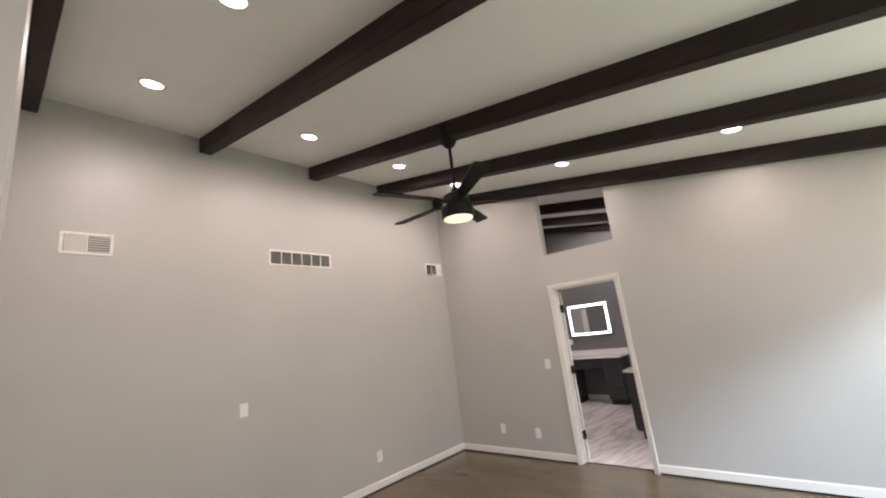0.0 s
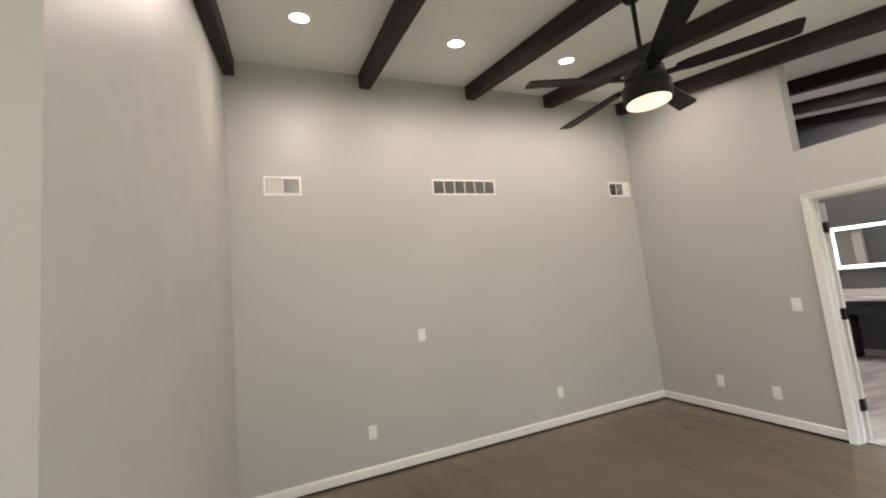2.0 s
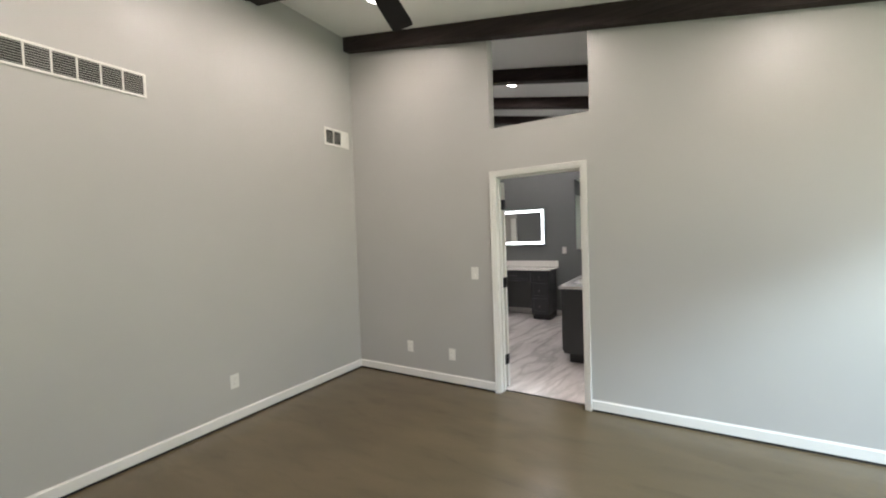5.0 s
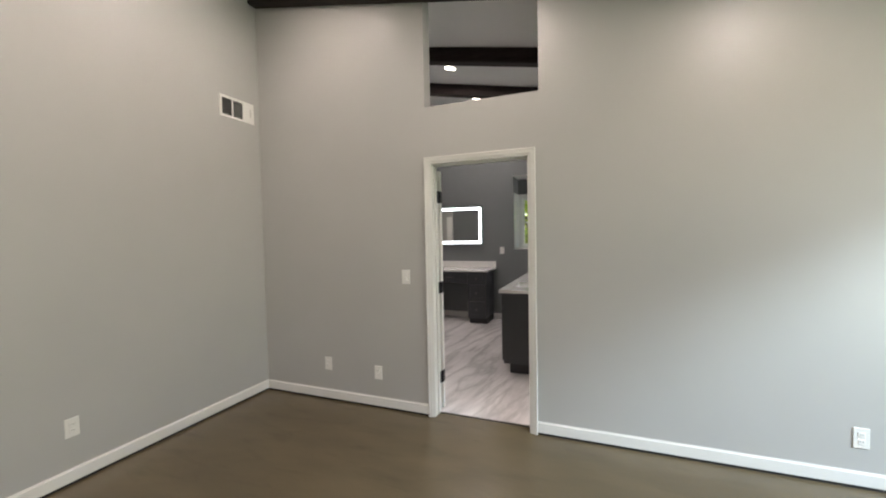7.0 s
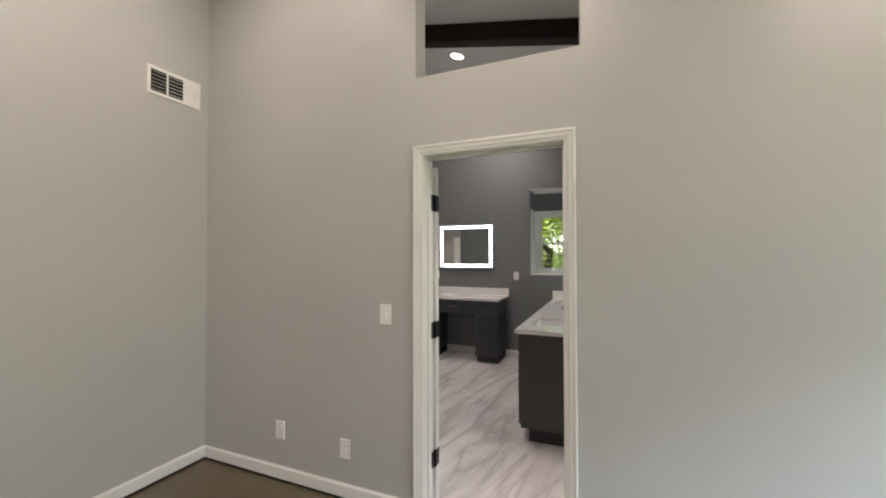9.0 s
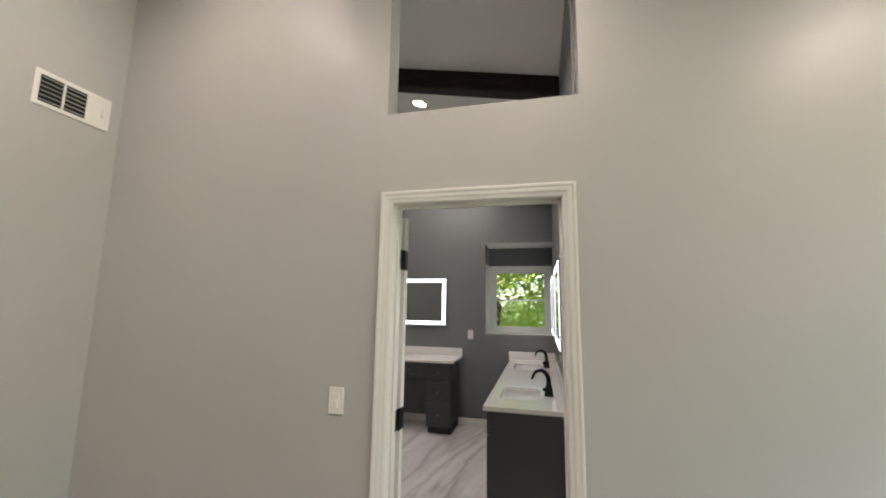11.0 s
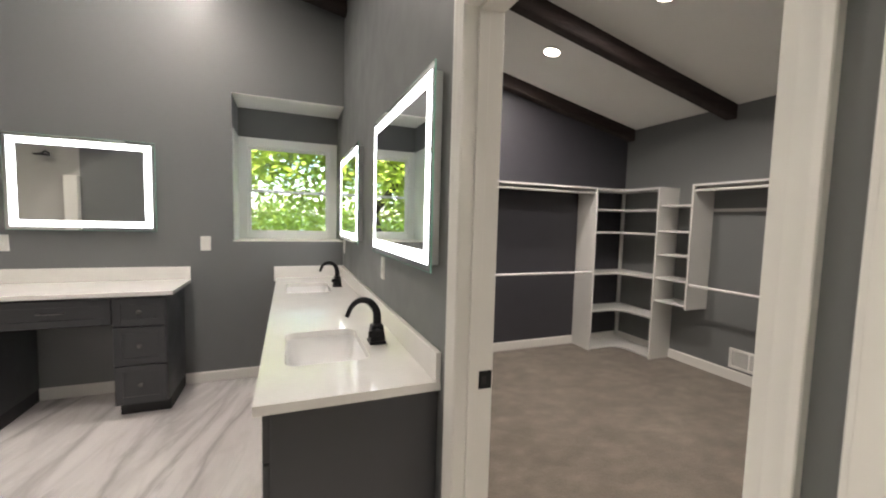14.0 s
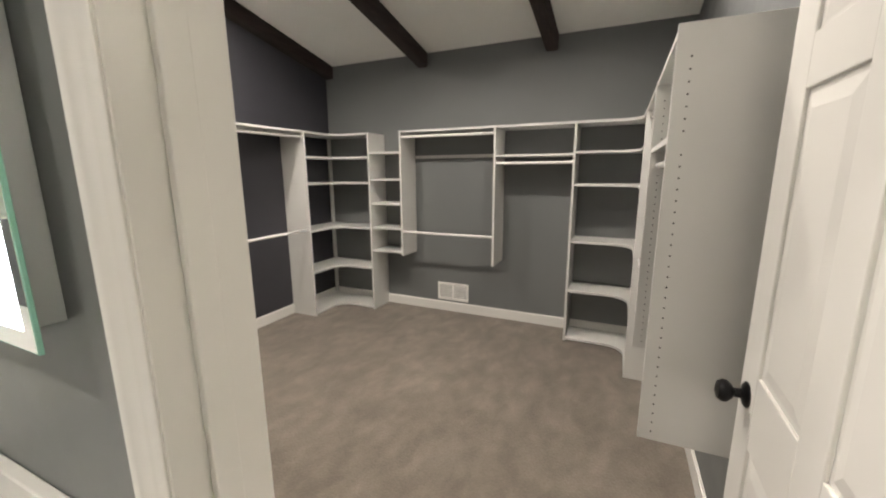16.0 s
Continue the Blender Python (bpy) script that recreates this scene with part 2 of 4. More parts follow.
for lk in list(MIRROR.node_tree.links):
    if lk.to_socket.name in ("Roughness", "Base Color"):
        MIRROR.node_tree.links.remove(lk)
EDGE_GLASS = paint("green glass edge", (0.30, 0.62, 0.50), 0.1, 0.0, 0.02)
MIRROR_BOX = paint("grey mirror housing", (0.46, 0.48, 0.48), 0.4, 0.05, 0.03)
LED = glow("frosted led band", (0.93, 0.97, 1.0), LED_GLOW)
LENS = glow("lit downlight lens", (1.0, 0.9, 0.8), 4.0)
FAN_LENS = glow("lit fan diffuser", (1.0, 0.80, 0.52), 0.27)
LEAF_A, LEAF_B = foliage("bright green leaves", (0.35, 0.42, 0.11)), foliage("deep green leaves", (0.25, 0.31, 0.08))
VENT_GREY = paint("grey duct interior", (0.22, 0.215, 0.2), 0.7, 0.1, 0.1)
BARK, SOIL = bark(), soil()


# ---- mesh helpers ----
ORIGIN = {}


def box(bm, x0, x1, y0, y1, z0, z1, bevel=0.0, mat=0):
    vs = [bm.verts.new((x, y, z)) for x in (x0, x1) for y in (y0, y1) for z in (z0, z1)]
    fs = [bm.faces.new([vs[i] for i in f]) for f in ((0, 1, 3, 2), (4, 6, 7, 5), (0, 4, 5, 1), (2, 3, 7, 6), (0, 2, 6, 4), (1, 5, 7, 3))]
    for f in fs:
        f.material_index = mat
    if bevel:
        es = list({e for f in fs for e in f.edges})
        r = bmesh.ops.bevel(bm, geom=es, offset=bevel, segments=2, affect="EDGES", profile=0.5)
        for f in r["faces"]:
            f.material_index = mat
    return vs


def lift(bm, verts, top):
    """Raise the upper verts of a box to the height that top gives over x."""
    zs = max(v.co.z for v in verts)
    for v in verts:
        if v.co.z > zs - 1e-4:
            v.co.z = top(v.co.x)


def lathe(bm, profile, centre, axis="z", seg=24, mat=0):
    """Turn a profile of (radius, height) round an axis through centre."""
    cx, cy, cz = centre
    rings = []
    for r, hgt in profile:
        ring = []
        for k in range(seg):
            a = 2 * math.pi * k / seg
            u, w = r * math.cos(a), r * math.sin(a)
            p = {"z": (u, w, hgt), "x": (hgt, u, w), "y": (w, hgt, u)}[axis]
            ring.append(bm.verts.new((cx + p[0], cy + p[1], cz + p[2])))
        rings.append(ring)
    for a, b in zip(rings, rings[1:]):
        for k in range(seg):
            bm.faces.new((a[k], a[(k + 1) % seg], b[(k + 1) % seg], b[k])).material_index = mat
    for ring, flip in ((rings[0], True), (rings[-1], False)):
        bm.faces.new(ring[::-1] if flip else ring).material_index = mat


def tube(bm, pts, radii, seg=14):
    """A round bar along points, with a radius at each."""
    pts = [Vector(p) for p in pts]
    rings, side = [], None
    for i, p in enumerate(pts):
        d = (pts[min(i + 1, len(pts) - 1)] - pts[max(i - 1, 0)]).normalized()
        if side is None:
            side = d.orthogonal().normalized()
        side = (side - d * side.dot(d)).normalized()
        up = d.cross(side)
        r = radii[i] if isinstance(radii, (list, tuple)) else radii
        rings.append([bm.verts.new(p + r * (math.cos(a) * side + math.sin(a) * up)) for a in (2 * math.pi * k / seg for k in range(seg))])
    for a, b in zip(rings, rings[1:]):
        for k in range(seg):
            bm.faces.new((a[k], a[(k + 1) % seg], b[(k + 1) % seg], b[k]))
    bm.faces.new(rings[0][::-1])
    bm.faces.new(rings[-1])


def slab(bm, outline, z0, z1):
    """A flat board of any outline."""
    lo, hi = [bm.verts.new((x, y, z0)) for x, y in outline], [bm.verts.new((x, y, z1)) for x, y in outline]
    bm.faces.new(lo[::-1])
    bm.faces.new(hi)
    n = len(lo)
    for k in range(n):
        bm.faces.new((lo[k], lo[(k + 1) % n], hi[(k + 1) % n], hi[k]))


def mesh_of(name, bm, mats, smooth=False, origin=(0, 0, 0)):
    bmesh.ops.recalc_face_normals(bm, faces=bm.faces[:])
    o = Vector(origin)
    for v in bm.verts:
        v.co -= o
    me = bpy.data.meshes.new(name)
    if smooth:
        for f in bm.faces:
            f.smooth = True
        for e in bm.edges:
            e.smooth = len(e.link_faces) == 2 and e.calc_face_angle(4) < radians(38)
    bm.to_mesh(me)
    bm.free()
    for m in mats if isinstance(mats, (list, tuple)) else [mats]:
        me.materials.append(m)
    return me


def structure(name, bm, mats, label, category, smooth=False):
    return tagged(new(name, mesh_of(name, bm, mats, smooth)), label, category, kind="structure")


def thing(name, base, label, category, group=""):
    e = new(name)
    e.location = base
    e.empty_display_size = 0.1
    ORIGIN[e] = Vector(base)
    return tagged(e, label, category, group)


def part(name, bm, material, parent, label="", smooth=False):
    ob = new(name, mesh_of(name, bm, material, smooth, ORIGIN[parent]))
    ob.parent = parent
    ORIGIN[ob] = ORIGIN[parent]
    return tagged(ob, label)


def box_part(name, dims, material, parent, bevel=0.0, label=""):
    bm = bmesh.new()
    box(bm, *dims, bevel)
    return part(name, bm, material, parent, label)


# ---- the building ----
WEST, EAST = -4.0, 1.97
DOOR_Y, BATH_Y = 4.565, 4.69
BACK, CLOSET_N, CLOSET_S = 8.25, 8.19, 4.75
MIRROR_X, CLOSET_X = -1.398, -1.276
HALL_X, SOUTH_Y, END_Y = -1.30, -0.10, -2.6


def top(x):
    return ceil_z(x) + 0.02


def wall(name, blocks, mats, label, pick=None):
    """A wall of upright blocks (x0, x1, y0, y1, z0, z1); z1 None reaches the ceiling. pick chooses a material by a face's normal and centre."""
    bm = bmesh.new()
    for x0, x1, y0, y1, z0, z1 in blocks:
        vs = box(bm, x0, x1, y0, y1, z0, 9 if z1 is None else z1)
        if z1 is None:
            lift(bm, vs, top)
    bmesh.ops.recalc_face_normals(bm, faces=bm.faces[:])
    if pick:
        for f in bm.faces:
            f.material_index = pick(f.normal, f.calc_center_median())
    return structure(name, bm, mats, label, "wall")


wall("wall_west", [(WEST - 0.12, WEST, SOUTH_Y - 0.12, DOOR_Y, 0, None)], ROOM_PAINT, "pale grey painted bedroom wall with three vents")
wall("wall_south", [(WEST, HALL_X, SOUTH_Y - 0.12, SOUTH_Y, 0, None)], ROOM_PAINT, "pale grey painted wall beside the entry")
wall("wall_hall", [(HALL_X - 0.12, HALL_X, END_Y, SOUTH_Y - 0.12, 0, None)], ROOM_PAINT, "pale grey painted entry wall")
wall("wall_end", [(HALL_X - 0.12, EAST + 0.12, END_Y - 0.12, END_Y, 0, None)], ROOM_PAINT, "plain pale grey wall closing the bedroom")
wall("wall_east", [(EAST, EAST + 0.12, END_Y, 0.25, 0, None), (EAST, EAST + 0.12, 4.3, BATH_Y, 0, None), (EAST, EAST + 0.12, 0.25, 4.3, 2.4, None)],
     ROOM_PAINT, "plain pale grey wall with a wide daylight opening")
DL, DR, DTOP = -2.224, -1.466, 2.039
TL, TR, TBOT = -2.272, -1.384, 2.492


def two_faced(nrm, c):
    return 0 if nrm.y < -0.5 or abs(nrm.y) < 0.5 and c.y < 4.7 else 1


wall("wall_door", [(WEST - 0.12, TL, DOOR_Y, BATH_Y, 0, None), (TL, DL - 0.015, DOOR_Y, BATH_Y, 0, TBOT), (DL - 0.015, DR + 0.015, DOOR_Y, BATH_Y, DTOP + 0.015, TBOT),
                   (DR + 0.015, TR, DOOR_Y, BATH_Y, 0, TBOT), (TR, EAST, DOOR_Y, BATH_Y, 0, None)],
     [ROOM_PAINT, BATH_PAINT], "pale grey bedroom wall with a doorway and high opening", two_faced)
CN, CF = 4.80, 5.60
wall("wall_mirror", [(MIRROR_X, CLOSET_X, BATH_Y, CN - 0.015, 0, None), (MIRROR_X, CLOSET_X, CN - 0.015, CF + 0.015, DTOP + 0.015, None), (MIRROR_X, CLOSET_X, CF + 0.015, BACK + 0.12, 0, None)],
     BATH_PAINT, "slate grey wall between bathroom and closet")
RL, RBOT, RTOP, RBACK = -2.305, 1.20, 2.43, 8.70
WTOP = 2.155
LW0, LW1, LWB, LWT = -4.78, -3.905, 1.19, 2.075
wall("wall_back", [(-5.7, LW0, BACK, BACK + 0.12, 0, 2.46), (LW0, LW1, BACK, BACK + 0.12, 0, LWB), (LW0, LW1, BACK, BACK + 0.12, LWT, 2.46), (LW1, RL, BACK, BACK + 0.12, 0, None),
                   (-4.22, LW1, BACK, BACK + 0.12, 2.46, None), (RL, MIRROR_X, BACK, BACK + 0.12, 0, RBOT), (RL, MIRROR_X, BACK, BACK + 0.12, RTOP, None),
                   (RL - 0.12, RL, BACK + 0.12, RBACK, RBOT - 0.1, RTOP + 0.1), (MIRROR_X, MIRROR_X + 0.12, BACK + 0.12, RBACK, RBOT - 0.1, RTOP + 0.1),
                   (RL, MIRROR_X, RBACK, RBACK + 0.1, WTOP, RTOP + 0.1), (RL - 0.12, MIRROR_X + 0.12, RBACK, RBACK + 0.1, RBOT - 0.3, RBOT),
                   (RL - 0.12, RL, RBACK, RBACK + 0.1, RBOT, RTOP), (MIRROR_X, MIRROR_X + 0.12, RBACK, RBACK + 0.1, RBOT, RTOP)],
     BATH_PAINT, "slate grey bathroom wall with two windows")
wall("soffit_recess", [(RL, MIRROR_X, BACK + 0.002, RBACK, RTOP - 0.006, RTOP + 0.05)], CEIL_PAINT, "white soffit over the recessed window")
wall("sill_recess", [(RL, MIRROR_X, BACK + 0.004, RBACK, RBOT - 0.016, RBOT + 0.004)], TRIM, "white sill of the recessed window")
wall("trim_recess", [(RL, RL + 0.006, BACK + 0.05, RBACK - 0.03, RBOT + 0.004, WTOP)], VINYL, "white lining of the recessed window")
wall("wall_alcove_header", [(-4.22, -4.10, BATH_Y, BACK, 2.46, None)], BATH_PAINT, "slate grey header wall over the alcove")
wall("wall_alcove", [(-5.7, -5.58, BATH_Y, BACK, 0, 2.46), (-5.7, -4.65, BATH_Y - 0.12, BATH_Y, 0, 2.46)], ROOM_PAINT, "pale painted alcove walls")
wall("wall_alcove_south", [(-4.65, WEST - 0.12, BATH_Y - 0.12, BATH_Y, 0, 2.46), (-4.22, WEST - 0.12, BATH_Y - 0.12, BATH_Y, 2.46, None)], BATH_PAINT, "slate grey wall beside the alcove")
wall("wall_shower_stub", [(-4.80, -4.65, BATH_Y, BATH_Y + 0.10, 0, 1.93)], TRIM, "short pale stub wall beside the shower alcove")
wall("ceiling_alcove", [(-5.7, -4.103, BATH_Y, BACK, 2.445, 2.457), (-5.7, -4.223, BATH_Y, BACK, 2.457, 2.56)], CEIL_PAINT, "white flat alcove ceiling")
wall("wall_closet_north", [(CLOSET_X, EAST, CLOSET_N, CLOSET_N + 0.12, 0, None)], SHADED_SLATE_PAINT, "slate closet wall with shelf shade in its colour")
wall("wall_closet_east", [(EAST, EAST + 0.12, BATH_Y, CLOSET_N + 0.12, 0, None)], BATH_PAINT, "slate grey closet wall with a low vent")
wall("wall_closet_south", [(CLOSET_X, EAST, BATH_Y, CLOSET_S, 0, None)], BATH_PAINT, "slate grey closet wall beside the open door")

for cname, cx0, cx1, cy0, cy1, ctext in (("ceiling_bedroom", -4.3, 2.2, END_Y - 0.2, 4.62, "off white sloping bedroom ceiling with dark beams"),
                                         ("ceiling_bathroom", -4.3, -1.33, 4.62, 8.9, "off white sloping bathroom ceiling with dark beams"),
                                         ("ceiling_closet", -1.33, 2.2, 4.62, 8.9, "off white sloping closet ceiling with dark beams")):
    bm = bmesh.new()
    for v in box(bm, cx0, cx1, cy0, cy1, 0, 9):
        v.co.z = (ceil_z(v.co.x) if cname != "ceiling_closet" else ceil_z(v.co.x + 1e-4, 5)) + (0.16 if v.co.z > 1 else 0)
    structure(cname, bm, CEIL_PAINT, ctext, "ceiling")

bm = bmesh.new()
slab(bm, [(HALL_X - 0.1, END_Y - 0.1), (EAST + 0.1, END_Y - 0.1), (EAST + 0.1, DOOR_Y + 0.085), (WEST - 0.1, DOOR_Y + 0.085), (WEST - 0.1, SOUTH_Y - 0.1), (HALL_X - 0.1, SOUTH_Y - 0.1)], -0.1, 0)
structure("floor_bedroom", bm, CONCRETE, "glossy brown stained concrete floor", "floor")
bm = bmesh.new()
box(bm, -5.7, CLOSET_X - 0.06, DOOR_Y + 0.085, BACK + 0.1, -0.1, 0.004)
structure("floor_bathroom", bm, MARBLE, "white and grey veined marble tile floor", "floor")
bm = bmesh.new()
box(bm, CLOSET_X - 0.06, EAST + 0.1, BATH_Y, CLOSET_N + 0.1, -0.1, 0.010)
structure("floor_closet", bm, CARPET, "beige cut pile carpet floor", "floor")


def beam(y, width, x0, x1, depth):
    bm = bmesh.new()
    vs = box(bm, x0, x1, y - width / 2, y + width / 2, 0, 9)
    for v in vs:
        v.co.z = ceil_z(v.co.x, y) + (0.01 if v.co.z > 1 else -depth)
    bmesh.ops.subdivide_edges(bm, edges=[e for e in bm.edges if abs(e.verts[0].co.x - e.verts[1].co.x) > 1], cuts=24)
    for v in bm.verts:
        w = noise.noise_vector(Vector((v.co.x * 1.3, y * 7, v.co.z * 2))) * 0.004
        v.co.y += w.y
        v.co.z += w.z
    bmesh.ops.bevel(bm, geom=[e for e in bm.edges if len(e.link_faces) == 2 and e.calc_face_angle(0) > 0.6], offset=0.007, segments=2, affect="EDGES")
    bmesh.ops.recalc_face_normals(bm, faces=bm.faces[:])
    ob = new("ceiling_beam", mesh_of("ceiling_beam", bm, BEAM, True))
    return tagged(ob, "dark brown stained wooden ceiling beam", "beam", "parallel ceiling beams")


for by, bw, b0, b1, bd in ((-1.2, 0.11, HALL_X, EAST, 0.152), (-0.052, 0.094, WEST, EAST, 0.152), (1.150, 0.11, WEST, EAST, 0.152), (2.325, 0.11, WEST, EAST, 0.152),
                           (3.375, 0.12, WEST, EAST, 0.152), (4.527, 0.104, WEST, EAST, 0.155),
                           (5.80, 0.13, -4.1, MIRROR_X, 0.15), (6.98, 0.13, -4.1, MIRROR_X, 0.15), (8.133, 0.10, -4.1, MIRROR_X, 0.125),
                           (5.785, 0.10, CLOSET_X, EAST, 0.125), (7.000, 0.10, CLOSET_X, EAST, 0.125), (8.133, 0.10, CLOSET_X, EAST, 0.125)):
    beam(by, bw, b0, b1, bd)


# ---- trim ----
def board(name, x0, x1, y0, y1, face, h=0.09, mat=None, gap=0.006):
    """A skirting board on a wall; face: the side that looks into the room."""
    bm = bmesh.new()
    t = 0.013
    dims = {"+x": (x0, x0 + t, y0, y1), "-x": (x0 - t, x0, y0, y1), "+y": (x0, x1, y0, y0 + t), "-y": (x0, x1, y0 - t, y0)}[face]
    box(bm, *dims, gap, h, 0.004)
    s = 0.006
    cap = {"+x": (x0, x0 + s, y0, y1), "-x": (x0 - s, x0, y0, y1), "+y": (x0, x1, y0, y0 + s), "-y": (x0, x1, y0 - s, y0)}[face]
    box(bm, *cap, h - 0.002, h + 0.008, 0.002)
    return structure(name, bm, mat or TRIM, "white painted skirting board", "baseboard")


# near black strips stand in for the shaded gap under the skirting boards
bm = bmesh.new()
for d in ((WEST, WEST + 0.008, SOUTH_Y, DOOR_Y), (WEST, -2.285, DOOR_Y - 0.008, DOOR_Y), (-1.405, EAST, DOOR_Y - 0.008, DOOR_Y), (WEST, HALL_X, SOUTH_Y, SOUTH_Y + 0.008)):
    box(bm, *d, -0.004, 0.028)
structure("trim_gap_shade", bm, HOLLOW_DARK, "dark strip for the shade under the skirting board", "baseboard")
CAS = 0.057
board("baseboard_west", WEST, 0, SOUTH_Y, DOOR_Y, "+x", gap=0.016)
board("baseboard_door_wall", WEST + 0.014, DL - CAS - 0.002, DOOR_Y, 0, "-y", gap=0.016)
board("baseboard_door_wall_b", DR + CAS + 0.002, EAST, DOOR_Y, 0, "-y", gap=0.016)
board("baseboard_south", WEST + 0.014, HALL_X, SOUTH_Y, 0, "+y", gap=0.016)
board("baseboard_hall", HALL_X, 0, END_Y, SOUTH_Y, "+x", gap=0.016)
board("baseboard_bath_back", -5.58, -1.96, BACK, 0, "-y")
board("baseboard_bath_south", -4.0, -2.3, BATH_Y, 0, "+y")
board("baseboard_closet_north", CLOSET_X, EAST, CLOSET_N, 0, "-y", 0.10)
board("baseboard_closet_east", EAST, 0, CLOSET_S, CLOSET_N - 0.014, "-x", 0.10)
board("baseboard_closet_south", CLOSET_X, EAST - 0.014, CLOSET_S, 0, "+y", 0.10)
board("baseboard_mirror_wall", CLOSET_X, 0, CF + CAS + 0.002, CLOSET_N - 0.014, "+x", 0.10)


def casing(name, across, a0, a1, top_z, face, out, w=CAS, wn=None, label="white moulded door casing", proud=1.0):
    """Moulded trim round a doorway from a0 to a1 along x or y, on the plane face, standing proud towards out (+1 or -1)."""
    wn = wn or w
    bm = bmesh.new()
    rows = []
    for f, d in ((0.06, -0.003), (0.06, 0.007), (0.10, 0.009), (0.30, 0.0095), (0.36, 0.012), (0.44, 0.0145), (0.70, 0.0150), (0.76, 0.0185), (0.84, 0.0200), (0.97, 0.0195), (1.0, 0.017), (1.0, -0.003)):
        d *= proud
        line = ((a0 - wn * f, 0.0), (a0 - wn * f, top_z + w * f), (a1 + w * f, top_z + w * f), (a1 + w * f, 0.0))
        rows.append([bm.verts.new((p, face + out * d, z) if across == "x" else (face + out * d, p, z)) for p, z in line])
    for p, q in zip(rows, rows[1:]):
        for k in range(3):
            bm.faces.new((p[k], p[k + 1], q[k + 1], q[k]))
    bm.faces.new([r[0] for r in rows])
    bm.faces.new([r[3] for r in rows][::-1])
    return structure(name, bm, TRIM, label, "door casing", True)


casing("trim_bedroom_door", "x", DL, DR, DTOP, DOOR_Y, -1)
casing("trim_bath_door", "x", DL, DR, DTOP, BATH_Y, 1)
casing("trim_closet_door", "y", CN, CF, DTOP, MIRROR_X, -1, CAS, 0.05, proud=0.7)
casing("trim_closet_inside", "y", CN, CF, DTOP, CLOSET_X, 1, CAS, 0.04)


def jamb(name, across, a0, a1, f0, f1, top_z, stop0, stop1):
    bm = bmesh.new()
    for p0, p1, z0, z1 in ((a0 - 0.014, a0, 0, top_z + 0.014), (a1, a1 + 0.014, 0, top_z + 0.014), (a0, a1, top_z, top_z + 0.014)):
        box(bm, *((p0, p1, f0, f1) if across == "x" else (f0, f1, p0, p1)), z0, z1, 0.001)
    for p0, p1, z0, z1 in ((a0, a0 + 0.011, 0, top_z - 0.011), (a1 - 0.011, a1, 0, top_z - 0.011), (a0, a1, top_z - 0.011, top_z)):
        box(bm, *((p0, p1, stop0, stop1) if across == "x" else (stop0, stop1, p0, p1)), z0, z1, 0.002)
    return structure(name, bm, TRIM, "white painted door jamb", "door jamb")


jamb("jamb_bedroom_door", "x", DL, DR, DOOR_Y - 0.002, BATH_Y + 0.002, DTOP, DOOR_Y + 0.05, DOOR_Y + 0.085)
jamb("jamb_closet_door", "y", CN, CF, MIRROR_X - 0.002, CLOSET_X + 0.002, DTOP, MIRROR_X + 0.04, MIRROR_X + 0.075)
bm = bmesh.new()
box(bm, DL, DR, DOOR_Y + 0.075, DOOR_Y + 0.095, -0.02, 0.007, 0.002)
structure("trim_threshold", bm, NICKEL, "thin metal strip between concrete and tile", "threshold")


# ---- windows ----
def window(name, x0, x1, z0, z1, y, label, frame_w=0.06, split=0.5):
    """A double hung window whose inner face lies at y and which looks towards +y."""
    w = thing(name, ((x0 + x1) / 2, y, z0), label, "window")
    w["kind"] = "structure"
    for nm, d in (("window_frame", (x0, x0 + frame_w, z0, z1)), ("window_frame", (x1 - frame_w, x1, z0, z1)),
                  ("window_frame", (x0 + frame_w, x1 - frame_w, z1 - frame_w, z1)), ("window_frame", (x0 + frame_w, x1 - frame_w, z0, z0 + frame_w * 0.7))):
        box_part(nm, (d[0], d[1], y, y + 0.08, d[2], d[3]), VINYL, w, 0.004)
    gx0, gx1, gz0, gz1 = x0 + frame_w, x1 - frame_w, z0 + frame_w * 0.7, z1 - frame_w
    mid = gz0 + (gz1 - gz0) * split
    for za, zb, yy in ((gz0, mid + 0.012, y + 0.02), (mid - 0.012, gz1, y + 0.045)):
        s = bmesh.new()
        for d in ((gx0, gx0 + 0.028, za, zb), (gx1 - 0.028, gx1, za, zb), (gx0 + 0.028, gx1 - 0.028, za, za + 0.026), (gx0 + 0.028, gx1 - 0.028, zb - 0.026, zb)):
            box(s, d[0], d[1], yy, yy + 0.022, d[2], d[3], 0.003)
        sash = part("sash", s, VINYL, w)
        p = box_part("pane", (gx0 + 0.026, gx1 - 0.026, yy + 0.009, yy + 0.013, za + 0.024, zb - 0.024), GLASS, sash)
        p.visible_shadow = False
    return w


window("window_1", RL + 0.002, MIRROR_X - 0.012, RBOT + 0.005, WTOP, RBACK - 0.03, "white vinyl double hung window in a recess", 0.078, 0.49)
window("window_2", LW0, LW1, LWB, LWT, BACK + 0.035, "white vinyl double hung window with green view", 0.03, 0.5)
bm = bmesh.new()
for d in ((LW0 - 0.06, LW0 + 0.004, LWB - 0.06, LWT + 0.06), (LW1 - 0.004, LW1 + 0.06, LWB - 0.06, LWT + 0.06), (LW0, LW1, LWT - 0.004, LWT + 0.06), (LW0, LW1, LWB - 0.06, LWB + 0.004)):
    box(bm, d[0], d[1], BACK - 0.014, BACK + 0.034, d[2], d[3], 0.003)
structure("trim_window_2", bm, TRIM, "white flat window casing", "window casing")


